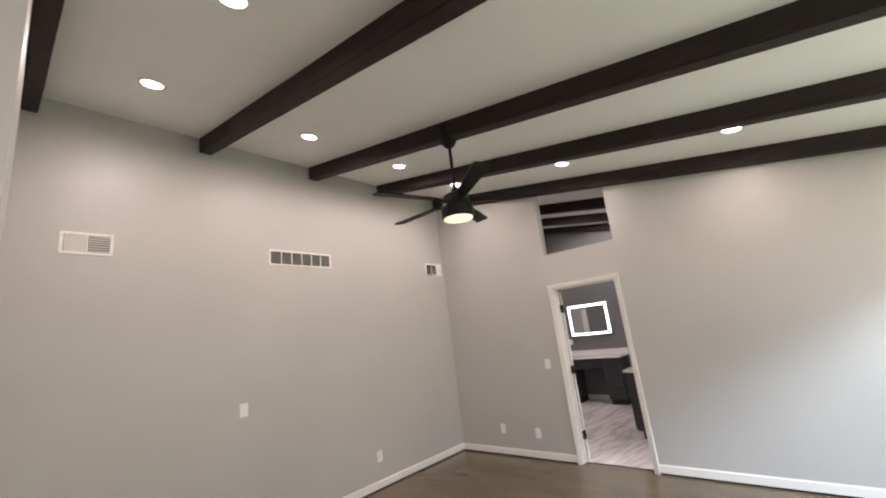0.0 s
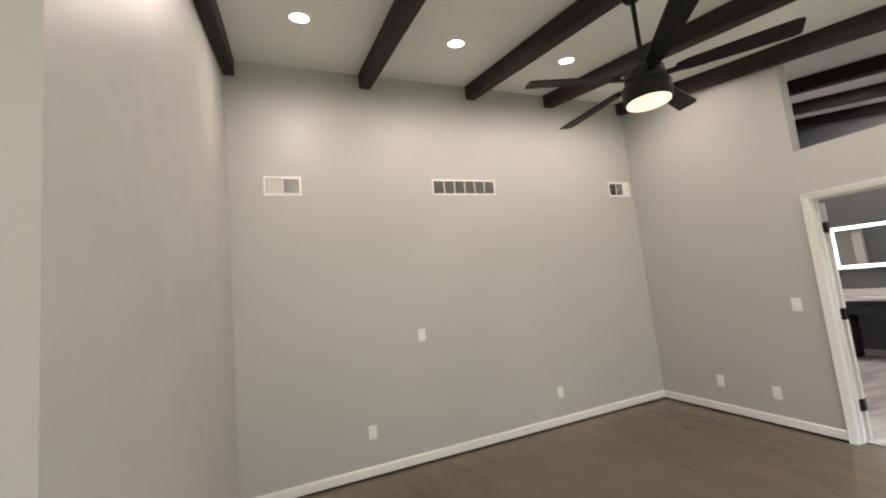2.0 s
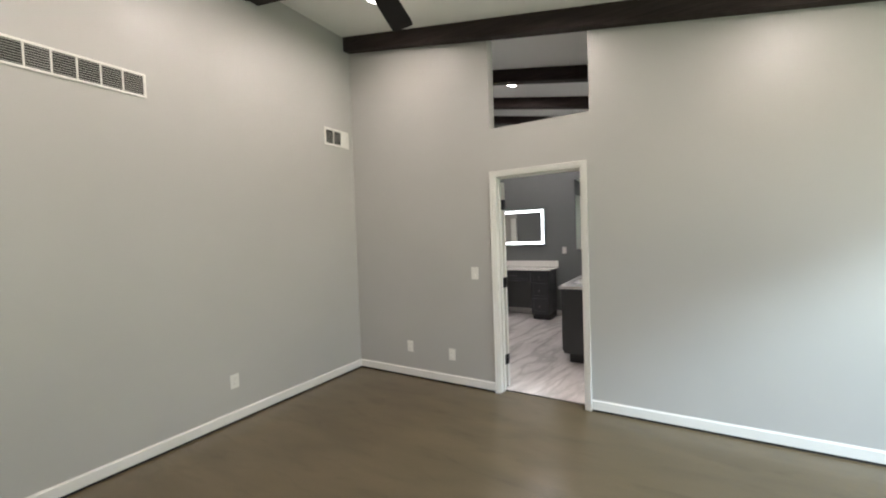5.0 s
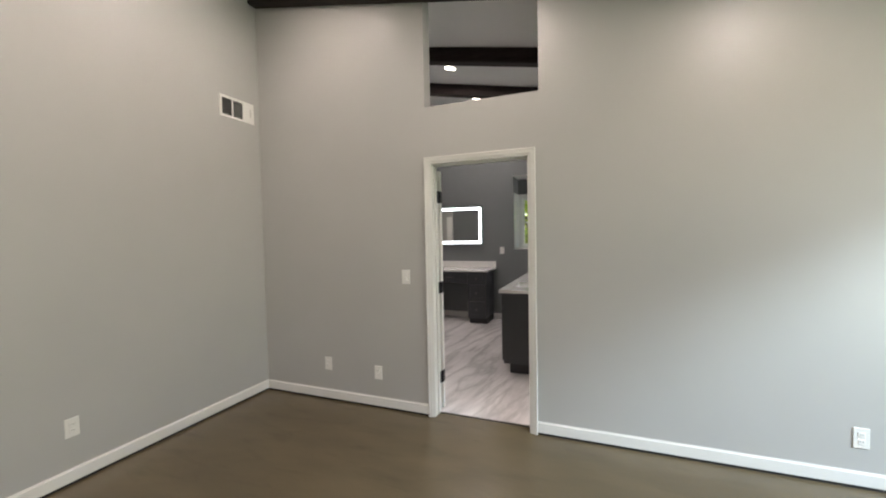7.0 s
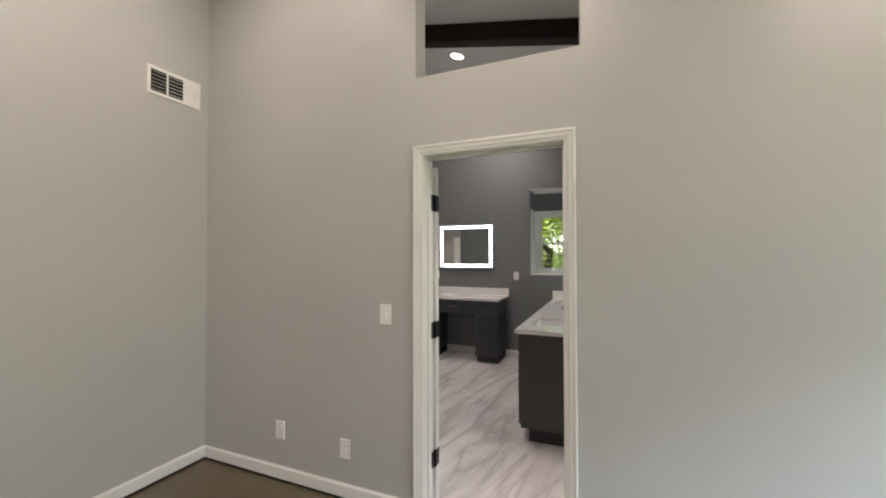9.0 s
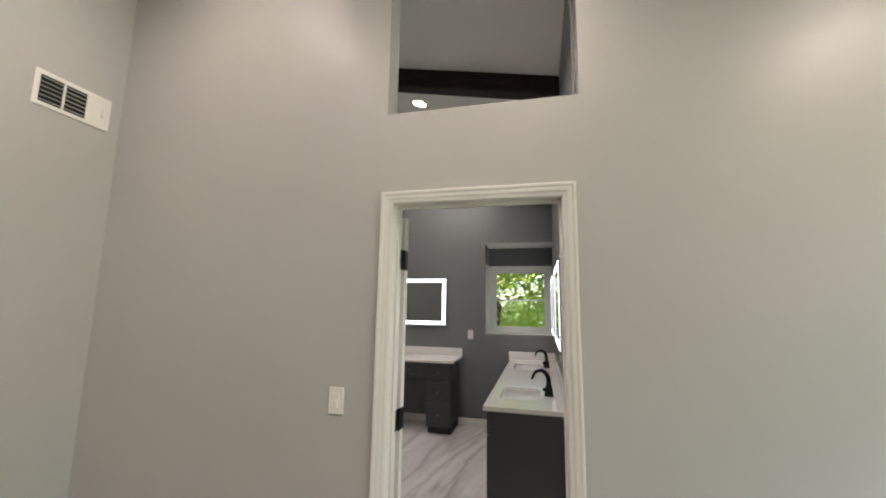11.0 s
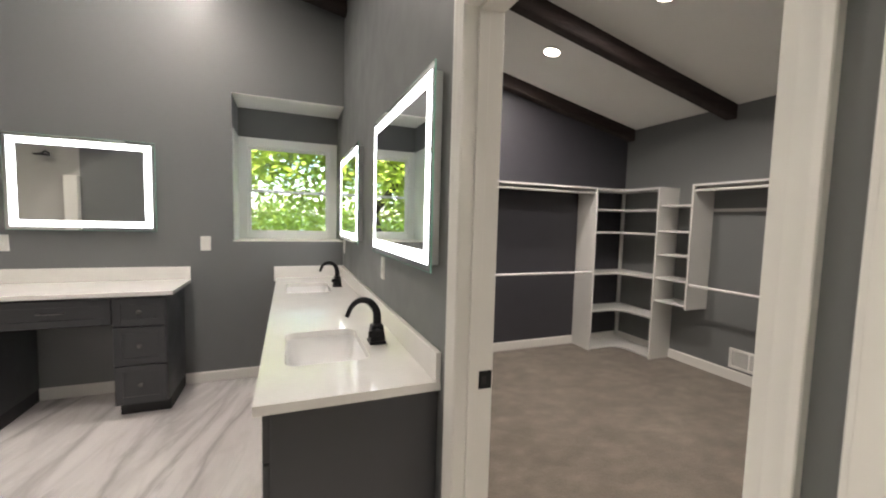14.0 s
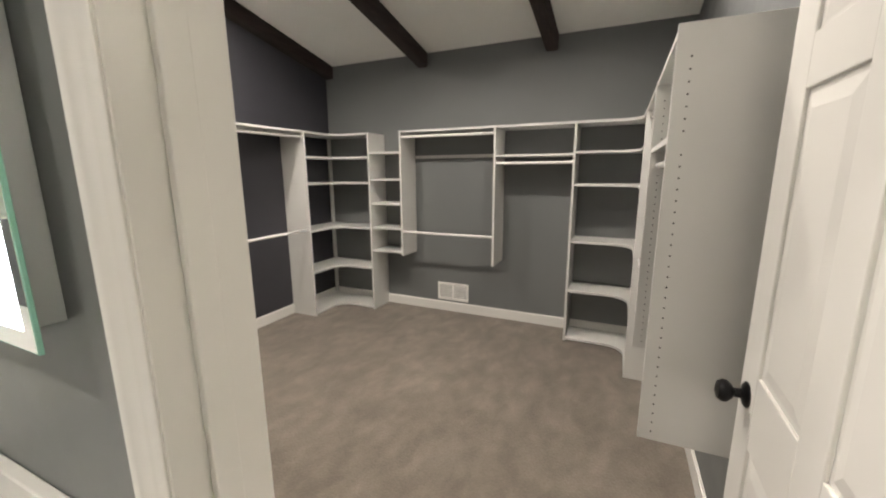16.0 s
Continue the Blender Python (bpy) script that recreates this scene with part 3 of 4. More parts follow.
# ---- bedroom fittings ----
def downlight(x, y):
    t = thing("downlight", (0, 0, 0), "lit round recessed downlight with white trim in the ceiling", "downlight", "recessed ceiling lights")
    bm = bmesh.new()
    lathe(bm, [(0.064, -0.002), (0.066, -0.007), (0.083, -0.006), (0.088, -0.001), (0.088, 0.004), (0.064, 0.004)], (0, 0, 0), seg=32)
    part("trim_ring", bm, TRIM, t, "", True)
    bm = bmesh.new()
    lathe(bm, [(0.001, -0.004), (0.064, -0.0035), (0.064, 0.002), (0.001, 0.002)], (0, 0, 0), seg=32)
    part("lens", bm, LENS, t, "glowing lens", True)
    t.matrix_basis = pose(x, y, ceil_z(x, y), 0, ceil_tilt(x, y), 0)
    return t


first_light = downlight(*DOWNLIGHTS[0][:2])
# a fixture for each entry, also for the added unseen lamps
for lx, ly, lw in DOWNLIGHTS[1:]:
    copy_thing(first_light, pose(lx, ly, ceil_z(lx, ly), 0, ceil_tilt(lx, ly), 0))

# fixture for the added alcove fill lamp
copy_thing(first_light, pose(-4.95, 6.0, 2.445))

FX, FY = -1.86, 2.32
fan = thing("ceiling_fan", (FX, FY, 2.52), "dark bronze five blade ceiling fan with a lit lamp", "ceiling fan")
fb = ceil_z(FX) - 0.13
bm = bmesh.new()
lathe(bm, [(0.018, fb - 0.095), (0.04, fb - 0.085), (0.062, fb - 0.055), (0.068, fb - 0.02), (0.066, fb + 0.008)], (FX, FY, 0), seg=32)
part("canopy", bm, FAN_BLACK, fan, "", True)
box_part("mounting_block", (FX - 0.03, FX + 0.03, FY - 0.074, FY + 0.074, fb - 0.012, fb + 0.10), FAN_BLACK, fan, 0.004)
bm = bmesh.new()
lathe(bm, [(0.0135, 2.74), (0.0135, fb - 0.09)], (FX, FY, 0), seg=16)
part("downrod", bm, FAN_BLACK, fan, "", True)
bm = bmesh.new()
lathe(bm, [(0.02, 2.79), (0.032, 2.785), (0.034, 2.745), (0.022, 2.74)], (FX, FY, 0), seg=24)
part("coupling", bm, FAN_BLACK, fan, "", True)
bm = bmesh.new()
lathe(bm, [(0.03, 2.745), (0.085, 2.74), (0.108, 2.72), (0.112, 2.66), (0.104, 2.645), (0.124, 2.64), (0.132, 2.63), (0.132, 2.545), (0.126, 2.535), (0.118, 2.535)], (FX, FY, 0), seg=40)
part("motor_housing", bm, FAN_BLACK, fan, "", True)
bm = bmesh.new()
lathe(bm, [(0.118, 2.537), (0.117, 2.528), (0.09, 2.521), (0.04, 2.519), (0.001, 2.519)], (FX, FY, 0), seg=40)
part("diffuser", bm, FAN_LENS, fan, "glowing warm white diffuser", True)
for k in range(5):
    a = radians(36 + 72 * k)
    turn = Matrix.Translation((FX, FY, 2.675)) @ Matrix.Rotation(a, 4, "Z") @ Matrix.Rotation(radians(-11), 4, "X")
    bm = bmesh.new()
    box(bm, 0.09, 0.20, -0.022, 0.022, -0.006, 0.003, 0.002)
    bm.transform(turn)
    arm = part("blade_arm", bm, FAN_BLACK, fan)
    bm = bmesh.new()
    out = [(0.16, -0.034), (0.22, -0.046), (0.45, -0.056), (0.66, -0.062), (0.695, -0.058), (0.702, -0.045), (0.702, 0.050), (0.694, 0.060), (0.66, 0.060), (0.45, 0.054), (0.22, 0.044), (0.16, 0.034)]
    slab(bm, out, 0.003, 0.012)
    bmesh.ops.bevel(bm, geom=[e for e in bm.edges], offset=0.002, segments=1, affect="EDGES")
    bm.transform(turn)
    part("blade", bm, FAN_BLACK, fan)


# wall plates: built facing -y at the origin, then turned
def plate(kind, gang_w, label, h=0.118):
    t = thing(kind, (0, 0, 0), label, "light switch" if "switch" in kind else "outlet", "wall plates")
    bm = bmesh.new()
    box(bm, -gang_w / 2, gang_w / 2, -0.006, 0.001, -h / 2, h / 2, 0.003)
    part("cover_plate", bm, PLATE, t)
    if kind == "light_switch":
        bm = bmesh.new()
        box(bm, -0.017, 0.017, -0.0075, -0.004, -0.034, 0.034, 0.001)
        part("switch_frame", bm, PLATE, t)
        bm = bmesh.new()
        vs = box(bm, -0.010, 0.010, -0.012, -0.006, -0.030, 0.004, 0.002)
        part("rocker", bm, PLATE, t)
    elif kind == "wall_outlet":
        for z in (0.02, -0.02):
            bm = bmesh.new()
            box(bm, -0.0165, 0.0165, -0.0085, -0.004, z - 0.0145, z + 0.0145, 0.003)
            s = part("socket_face", bm, PLATE, t)
            bm = bmesh.new()
            for x, hh in ((-0.006, 0.004), (0.006, 0.0033)):
                box(bm, x - 0.0008, x + 0.0008, -0.009, -0.008, z - hh + 0.002, z + hh + 0.002)
            part("slots", bm, HOLLOW_DARK, s)
    for x, z in ((0, 0.048), (0, -0.048)):
        bm = bmesh.new()
        lathe(bm, [(0.003, -0.0068), (0.003, -0.004)], (x, 0, z), "y", 10)
        part("screw", bm, PLATE, t)
    return t


def on_wall(face, a, z):
    return {"door": pose(a, DOOR_Y, z), "west": pose(WEST, a, z, 0, 0, 90), "back": pose(a, BACK, z), "mirror": pose(MIRROR_X, a, z, 0, 0, -90)}[face]


sw = plate("light_switch", 0.074, "white rocker light switch plate on the wall")
sw.matrix_basis = on_wall("door", -2.467, 1.138)
copy_thing(sw, on_wall("west", 1.513, 1.170))
copy_thing(sw, on_wall("back", -2.505, 1.182))
copy_thing(sw, on_wall("back", -3.755, 1.182))
copy_thing(sw, on_wall("mirror", 6.585, 1.158))
copy_thing(sw, on_wall("mirror", 8.12, 1.165))
ol = plate("wall_outlet", 0.074, "white duplex outlet plate low on the wall")
ol.matrix_basis = on_wall("door", -3.273, 0.332)
copy_thing(ol, on_wall("door", -2.753, 0.305))
copy_thing(ol, on_wall("door", 0.384, 0.290))
copy_thing(ol, on_wall("west", 3.035, 0.348))
copy_thing(ol, on_wall("west", 0.972, 0.382))


# vents on the west wall, facing +x; y0..y1, z0..z1
def vent(name, y0, y1, z0, z1, cells, label, x=WEST, out=1, pale=(), closed=(), flap=False, slats=7, border=0.022):
    t = thing(name, (x, (y0 + y1) / 2, z0), label, "vent")

    def bx(bm, d0, d1, ya, yb, za, zb, bev=0.0):
        lo, hi = sorted((x + out * d0, x + out * d1))
        box(bm, lo, hi, ya, yb, za, zb, bev)

    bm = bmesh.new()
    bx(bm, -0.004, 0.001, y0 + 0.01, y1 - 0.01, z0 + 0.01, z1 - 0.01)
    part("backing", bm, VENT_GREY if pale else HOLLOW_DARK, t)
    bm = bmesh.new()
    for ya, yb, za, zb in ((y0, y1, z0, z0 + border), (y0, y1, z1 - border, z1), (y0, y0 + border, z0 + border, z1 - border), (y1 - border, y1, z0 + border, z1 - border)):
        bx(bm, -0.001, 0.009, ya, yb, za, zb, 0.002)
    part("frame", bm, PLATE, t)
    span = y1 - y0 - 2 * border - (0.10 if flap else 0)
    n = len(cells)
    w = span / n
    for k, c in enumerate(cells):
        ya = y0 + border + k * w
        if k:
            bm = bmesh.new()
            bx(bm, 0.0, 0.009, ya - 0.005, ya + 0.005, z0 + border, z1 - border, 0.001)
            part("mullion", bm, PLATE, t)
        if k in closed:
            bm = bmesh.new()
            bx(bm, 0.0015, 0.003, ya + 0.006, ya + w - 0.006, z0 + border, z1 - border)
            part("damper", bm, SLAT, t, "closed pale damper plate")
            continue
        for j in range(slats):
            zc = z0 + border + (z1 - z0 - 2 * border) * (j + 0.5) / slats
            bm = bmesh.new()
            box(bm, -0.004, 0.004, ya + 0.005, ya + w - 0.005, -0.0012, 0.0012)
            bm.transform(Matrix.Translation((x + out * 0.005, 0, zc)) @ Matrix.Rotation(radians(out * (c)), 4, "Y"))
            part("slat", bm, SLAT_PALE if k in pale else SLAT, t)
    if flap:
        bm = bmesh.new()
        bx(bm, 0.0, 0.008, y1 - border - 0.10, y1 - border, z0 + border, z1 - border, 0.001)
        f = part("blank_plate", bm, PLATE, t)
        bm = bmesh.new()
        bx(bm, 0.006, 0.016, y1 - 0.045, y1 - 0.039, z0 + 0.06, z1 - 0.06, 0.001)
        part("lever", bm, PLATE, f)
    return t


vent("wall_vent", 0.180, 0.497, 2.553, 2.730, (50, 50), "white two part supply vent with pale louvres high on the wall", pale=(0, 1), closed=(0,), slats=7)
vent("return_vent", 1.770, 2.512, 2.560, 2.728, (4,) * 6, "long white return vent with six dark louvred cells", slats=9, border=0.017)
vent("small_vent", 4.145, 4.500, 2.540, 2.727, (15, 40), "white vent with two louvred cells and a blank plate", flap=True, slats=6)
vent("closet_vent", 6.515, 6.855, 0.125, 0.312, (50, 50), "white louvred return vent low on the closet wall", x=EAST, out=-1, pale=(0, 1), slats=9)


# ---- doors ----
def six_panel_door(name, width, label, height=2.0):
    """A six panel door, its hinge edge at the origin, along +x, thickness round y = 0."""
    t = thing(name, (0, 0, 0), label, "door")
    d = 0.0175
    rails = ((0.0, 0.22), (0.77, 0.955), (1.585, 1.69), (height - 0.115, height))
    cols = ((0.0, 0.115), (width / 2 - 0.05, width / 2 + 0.05), (width - 0.115, width))
    box_part("core", (0.01, width - 0.01, -0.010, 0.010, 0.01, height - 0.01), TRIM, t)
    for x0, x1 in cols:
        box_part("stile", (x0, x1, -d, d, 0, height), TRIM, t, 0.003)
    for z0, z1 in rails:
        for (a, b), (c, e) in zip(cols, cols[1:]):
            box_part("rail", (b - 0.002, c + 0.002, -d + 0.0004, d - 0.0004, z0, z1), TRIM, t, 0.003)
    for (a, b), (c, e) in zip(cols, cols[1:]):
        for (za, zb), (zc, zd) in zip(rails, rails[1:]):
            bm = bmesh.new()
            for s in (-1, 1):
                x0, x1, z0, z1 = b + 0.03, c - 0.03, zb + 0.03, zc - 0.03
                lo = [bm.verts.new((x, s * 0.0095, z)) for x, z in ((x0 - 0.022, z0 - 0.022), (x1 + 0.022, z0 - 0.022), (x1 + 0.022, z1 + 0.022), (x0 - 0.022, z1 + 0.022))]
                hi = [bm.verts.new((x, s * 0.0155, z)) for x, z in ((x0 + 0.012, z0 + 0.012), (x1 - 0.012, z0 + 0.012), (x1 - 0.012, z1 - 0.012), (x0 + 0.012, z1 - 0.012))]
                bm.faces.new(hi)
                for k in range(4):
                    bm.faces.new((lo[k], lo[(k + 1) % 4], hi[(k + 1) % 4], hi[k]))
            part("raised_panel", bm, TRIM, t)
    for s in (-1, 1):
        bm = bmesh.new()
        z, x = 0.885, width - 0.062
        lathe(bm, [(0.031, s * 0.017), (0.032, s * 0.021), (0.026, s * 0.026), (0.012, s * 0.03), (0.011, s * 0.045), (0.018, s * 0.05), (0.027, s * 0.060), (0.028, s * 0.070), (0.022, s * 0.080), (0.004, s * 0.085)], (x, 0, z), "y", 28)
        part("knob", bm, BLACK, t, "black round knob", True)
    return t


door_b = six_panel_door("door_1", 0.73, "white six panel bathroom door folded back open")
door_b.matrix_basis = pose(DL + 0.010, BATH_Y + 0.050, 0.008, 0, 0, 176)
door_c = six_panel_door("door_2", 0.80, "white six panel closet door standing open with black knob")
door_c.matrix_basis = pose(CLOSET_X + 0.023, CN + 0.039, 0.014, 0, 0, -0.6)


def hinge(x, y, z):
    t = thing("door_hinge", (x, y, z), "black steel butt hinge on the white jamb", "hinge", "black door hinges")
    bm = bmesh.new()
    lathe(bm, [(0.0065, -0.05), (0.0065, 0.05)], (x + 0.007, y + 0.020, z), seg=12)
    part("knuckle", bm, BLACK, t, "", True)
    box_part("jamb_leaf", (x + 0.0005, x + 0.003, y - 0.030, y + 0.016, z - 0.048, z + 0.048), BLACK, t, 0.001)
    box_part("door_leaf", (x + 0.0085, x + 0.0125, y + 0.026, y + 0.066, z - 0.048, z + 0.048), BLACK, t, 0.001)
    return t


for hz in (0.287, 1.040, 1.791):
    hinge(DL + 0.0005, BATH_Y, hz)
st = thing("strike_plate", (CLOSET_X - 0.02, CF, 0.92), "black strike plate on the closet jamb", "strike plate")
box_part("plate", (CLOSET_X - 0.045, CLOSET_X + 0.003, CF - 0.0025, CF + 0.0005, 0.892, 0.950), BLACK, st, 0.001)
box_part("latch_hole", (CLOSET_X - 0.032, CLOSET_X - 0.016, CF - 0.0032, CF - 0.002, 0.908, 0.934), HOLLOW_DARK, st)
st2 = thing("strike_plate", (DR - 0.014, BATH_Y - 0.02, 0.92), "black strike plate on the bedroom door jamb", "strike plate")
box_part("plate", (DR - 0.0025, DR + 0.0005, BATH_Y - 0.045, BATH_Y + 0.003, 0.862, 0.920), BLACK, st2, 0.001)


# ---- bathroom ----
def shaker(name, parent, dims, axis, out, face_mat=None, knob=None, bar=None):
    """A framed front: dims are (a0, a1, z0, z1) along the face; axis 'x' or 'y' is the normal, out its plane and sign."""
    plane, s = out
    a0, a1, z0, z1 = dims
    bm = bmesh.new()
    fw = min(0.045, (z1 - z0) * 0.28)

    def bx(p0, p1, q0, q1, d0, d1, bev):
        lo, hi = sorted((plane + s * d0, plane + s * d1))
        box(bm, *((lo, hi, p0, p1) if axis == "x" else (p0, p1, lo, hi)), q0, q1, bev)

    bx(a0 + 0.01, a1 - 0.01, z0 + 0.01, z1 - 0.01, 0, 0.012, 0)
    for p0, p1, q0, q1 in ((a0, a0 + fw, z0, z1), (a1 - fw, a1, z0, z1), (a0 + fw - 0.001, a1 - fw + 0.001, z1 - fw, z1 - 0.0003), (a0 + fw - 0.001, a1 - fw + 0.001, z0 + 0.0003, z0 + fw)):
        bx(p0, p1, q0, q1, 0.0, 0.019, 0.0025)
    fr = part(name, bm, CABINET, parent)
    if knob:
        bm = bmesh.new()
        ka, kz = knob
        prof = [(0.006, s * 0.011), (0.005, s * 0.024), (0.013, s * 0.030), (0.015, s * 0.036), (0.010, s * 0.042), (0.002, s * 0.043)]
        lathe(bm, prof, (plane, ka, kz) if axis == "x" else (ka, plane, kz), axis, 18)
        part("knob", bm, NICKEL, fr, "dark pewter knob", True)
    if bar:
        ba, bz, bl = bar
        bm = bmesh.new()
        pts = [(-bl / 2, 0.012), (-bl / 2, 0.034), (-bl / 2 + 0.012, 0.040), (bl / 2 - 0.012, 0.040), (bl / 2, 0.034), (bl / 2, 0.012)]
        tube(bm, [((plane + s * d, ba + a, bz) if axis == "x" else (ba + a, plane + s * d, bz)) for a, d in pts], 0.005, 10)
        part("handle", bm, NICKEL, fr, "dark pewter bar handle", True)
    return fr


VTOP, VX, VY0, VY1 = 0.882, -1.968, 5.715, 8.248
van = thing("vanity_cabinet", (-1.68, 7.0, 0.004), "charcoal painted long double vanity cabinet with shaker fronts", "vanity")
bm = bmesh.new()
box(bm, VX + 0.042, MIRROR_X - 0.002, VY0 + 0.022, VY0 + 0.042, 0.10, VTOP - 0.03)
box(bm, VX + 0.042, MIRROR_X - 0.002, VY1 - 0.02, VY1, 0.10, VTOP - 0.03)
box(bm, VX + 0.042, VX + 0.06, VY0 + 0.042, VY1 - 0.02, 0.10, VTOP - 0.03)
box(bm, VX + 0.06, MIRROR_X - 0.002, VY0 + 0.042, VY1 - 0.02, 0.10, 0.12)
part("carcass", bm, CABINET, van)
box_part("end_panel", (VX + 0.045, MIRROR_X - 0.004, VY0 + 0.016, VY0 + 0.0225, 0.10, VTOP - 0.031), CABINET, van, 0.002)
bm = bmesh.new()
box(bm, VX + 0.11, MIRROR_X - 0.002, VY0 + 0.024, VY1 - 0.004, 0.004, 0.101)
part("toe_kick", bm, KICK, van)
edges = [VY0 + 0.03, 6.20, 6.68, 7.14, 7.60, VY1 - 0.01]
for k, (a, b) in enumerate(zip(edges, edges[1:])):
    if k == 2:
        for za, zb in ((0.125, 0.345), (0.355, 0.575), (0.585, 0.84)):
            shaker("drawer_front", van, (a + 0.003, b - 0.003, za, zb), "x", (VX + 0.042, -1), knob=((a + b) / 2, (za + zb) / 2))
    else:
        shaker("drawer_front", van, (a + 0.003, b - 0.003, 0.69, 0.84), "x", (VX + 0.042, -1))
        shaker("cabinet_door", van, (a + 0.003, b - 0.003, 0.125, 0.68), "x", (VX + 0.042, -1), bar=None, knob=((b - 0.03) if k in (0, 3) else (a + 0.03), 0.62))

SINKS = ((6.00, 6.44), (7.45, 7.89))
SX0, SX1 = -1.885, -1.575
top_v = thing("vanity_worktop", (-1.69, 7.0, VTOP - 0.03), "white polished quartz vanity worktop with splashback and two sink openings", "worktop")
bm = bmesh.new()
cuts = [VY0] + [v for s in SINKS for v in s] + [VY1]
for k, (a, b) in enumerate(zip(cuts, cuts[1:])):
    if k % 2 == 0:
        box(bm, VX, MIRROR_X - 0.001, a, b, VTOP - 0.03, VTOP)
    else:
        box(bm, VX, SX0, a, b, VTOP - 0.03, VTOP)
        box(bm, SX1, MIRROR_X - 0.001, a, b, VTOP - 0.03, VTOP)
bmesh.ops.remove_doubles(bm, verts=bm.verts[:], dist=1e-5)
dead = {}
for f in bm.faces:
    dead.setdefault(tuple(round(c, 4) for c in f.calc_center_median()), []).append(f)
bmesh.ops.delete(bm, geom=[f for fs in dead.values() if len(fs) > 1 for f in fs], context="FACES")
# rounded inner corners of the two sink openings
R_CUT = 0.045
for a, b in SINKS:
    for cx, sx in ((SX0, 1), (SX1, -1)):
        for cy, sy in ((a, 1), (b, -1)):
            arc = [(cx + sx * R_CUT * (1 - math.sin(radians(q * 15))), cy + sy * R_CUT * (1 - math.cos(radians(q * 15)))) for q in range(7)]
            slab(bm, [(cx, cy)] + arc, VTOP - 0.03, VTOP)
part("slab", bm, QUARTZ, top_v)
box_part("splashback", (MIRROR_X - 0.021, MIRROR_X - 0.001, VY0, VY1, VTOP - 0.0005, VTOP + 0.10), QUARTZ, top_v, 0.003)
box_part("end_splash", (VX - 0.02, MIRROR_X - 0.0215, VY1 - 0.02, VY1 + 0.001, VTOP - 0.03, VTOP + 0.10), QUARTZ, top_v, 0.003)

for a, b in SINKS:
    s = thing("sink_basin", ((SX0 + SX1) / 2, (a + b) / 2, VTOP - 0.19), "white porcelain rectangular undermount sink set in the worktop", "sink", "pair of undermount sinks")
    bm = bmesh.new()

    def ring(inset, z, r):
        x0, x1, y0, y1 = SX0 - 0.008 + inset, SX1 + 0.008 - inset, a - 0.008 + inset, b + 0.008 - inset
        out = []
        for cx, cy, a0 in ((x1 - r, y1 - r, 0), (x0 + r, y1 - r, 90), (x0 + r, y0 + r, 180), (x1 - r, y0 + r, 270)):
            for q in range(6):
                an = radians(a0 + 18 * q)
                out.append(bm.verts.new((cx + r * math.cos(an), cy + r * math.sin(an), z)))
        return out

    rings = [ring(0.0, VTOP - 0.031, 0.03), ring(0.006, VTOP - 0.06, 0.035), ring(0.014, VTOP - 0.13, 0.045), ring(0.04, VTOP - 0.165, 0.05), ring(0.10, VTOP - 0.172, 0.05)]
    for p, q in zip(rings, rings[1:]):
        for k in range(len(p)):
            bm.faces.new((p[k], p[(k + 1) % len(p)], q[(k + 1) % len(q)], q[k]))
    bm.faces.new(rings[-1])
    part("bowl", bm, PORCELAIN, s, "", True)
    bm = bmesh.new()
    lathe(bm, [(0.001, VTOP - 0.170), (0.018, VTOP - 0.169), (0.024, VTOP - 0.1705), (0.024, VTOP - 0.174)], ((SX0 + SX1) / 2, (a + b) / 2, 0), seg=20)
    part("drain", bm, BLACK, s, "black drain", True)


def faucet(y):
    x = -1.515
    t = thing("faucet", (x, y, VTOP), "matt black single handle faucet with arched spout on the worktop", "faucet", "pair of black faucets")
    bm = bmesh.new()
    box(bm, x - 0.036, x + 0.036, y - 0.036, y + 0.036, VTOP, VTOP + 0.013, 0.003)
    part("base", bm, BLACK, t)
    bm = bmesh.new()
    vs = box(bm, x - 0.033, x + 0.033, y - 0.033, y + 0.033, VTOP + 0.013, VTOP + 0.084)
    for v in vs:
        if v.co.z > VTOP + 0.05:
            v.co.x, v.co.y = x + (v.co.x - x) * 0.72, y + (v.co.y - y) * 0.72
    bmesh.ops.bevel(bm, geom=bm.edges[:], offset=0.004, segments=2, affect="EDGES")
    part("body", bm, BLACK, t)
    bm = bmesh.new()
    pts, rad = [], []
    for k in range(15):
        u = k / 14
        a = radians(-8 + 174 * u)
        pts.append((x - 0.054 + 0.056 * math.cos(a) - 0.014 * u, y, VTOP + 0.117 + 0.073 * math.sin(a) if k else VTOP + 0.07))
        rad.append(0.0185 - 0.009 * u)
    pts.append((pts[-1][0] - 0.006, y, pts[-1][2] - 0.014))
    rad.append(0.0095)
    tube(bm, pts, rad, 16)
    part("spout", bm, BLACK, t, "", True)
    bm = bmesh.new()
    tube(bm, [(x, y - 0.015, VTOP + 0.050), (x - 0.004, y - 0.048, VTOP + 0.055)], 0.015, 14)
    hd = part("handle", bm, BLACK, t, "", True)
    bm = bmesh.new()
    box(bm, x - 0.046, x + 0.018, y - 0.060, y - 0.046, VTOP + 0.042, VTOP + 0.068, 0.002)
    part("lever", bm, BLACK, hd)
    return t


faucet(6.19)
faucet(7.67)


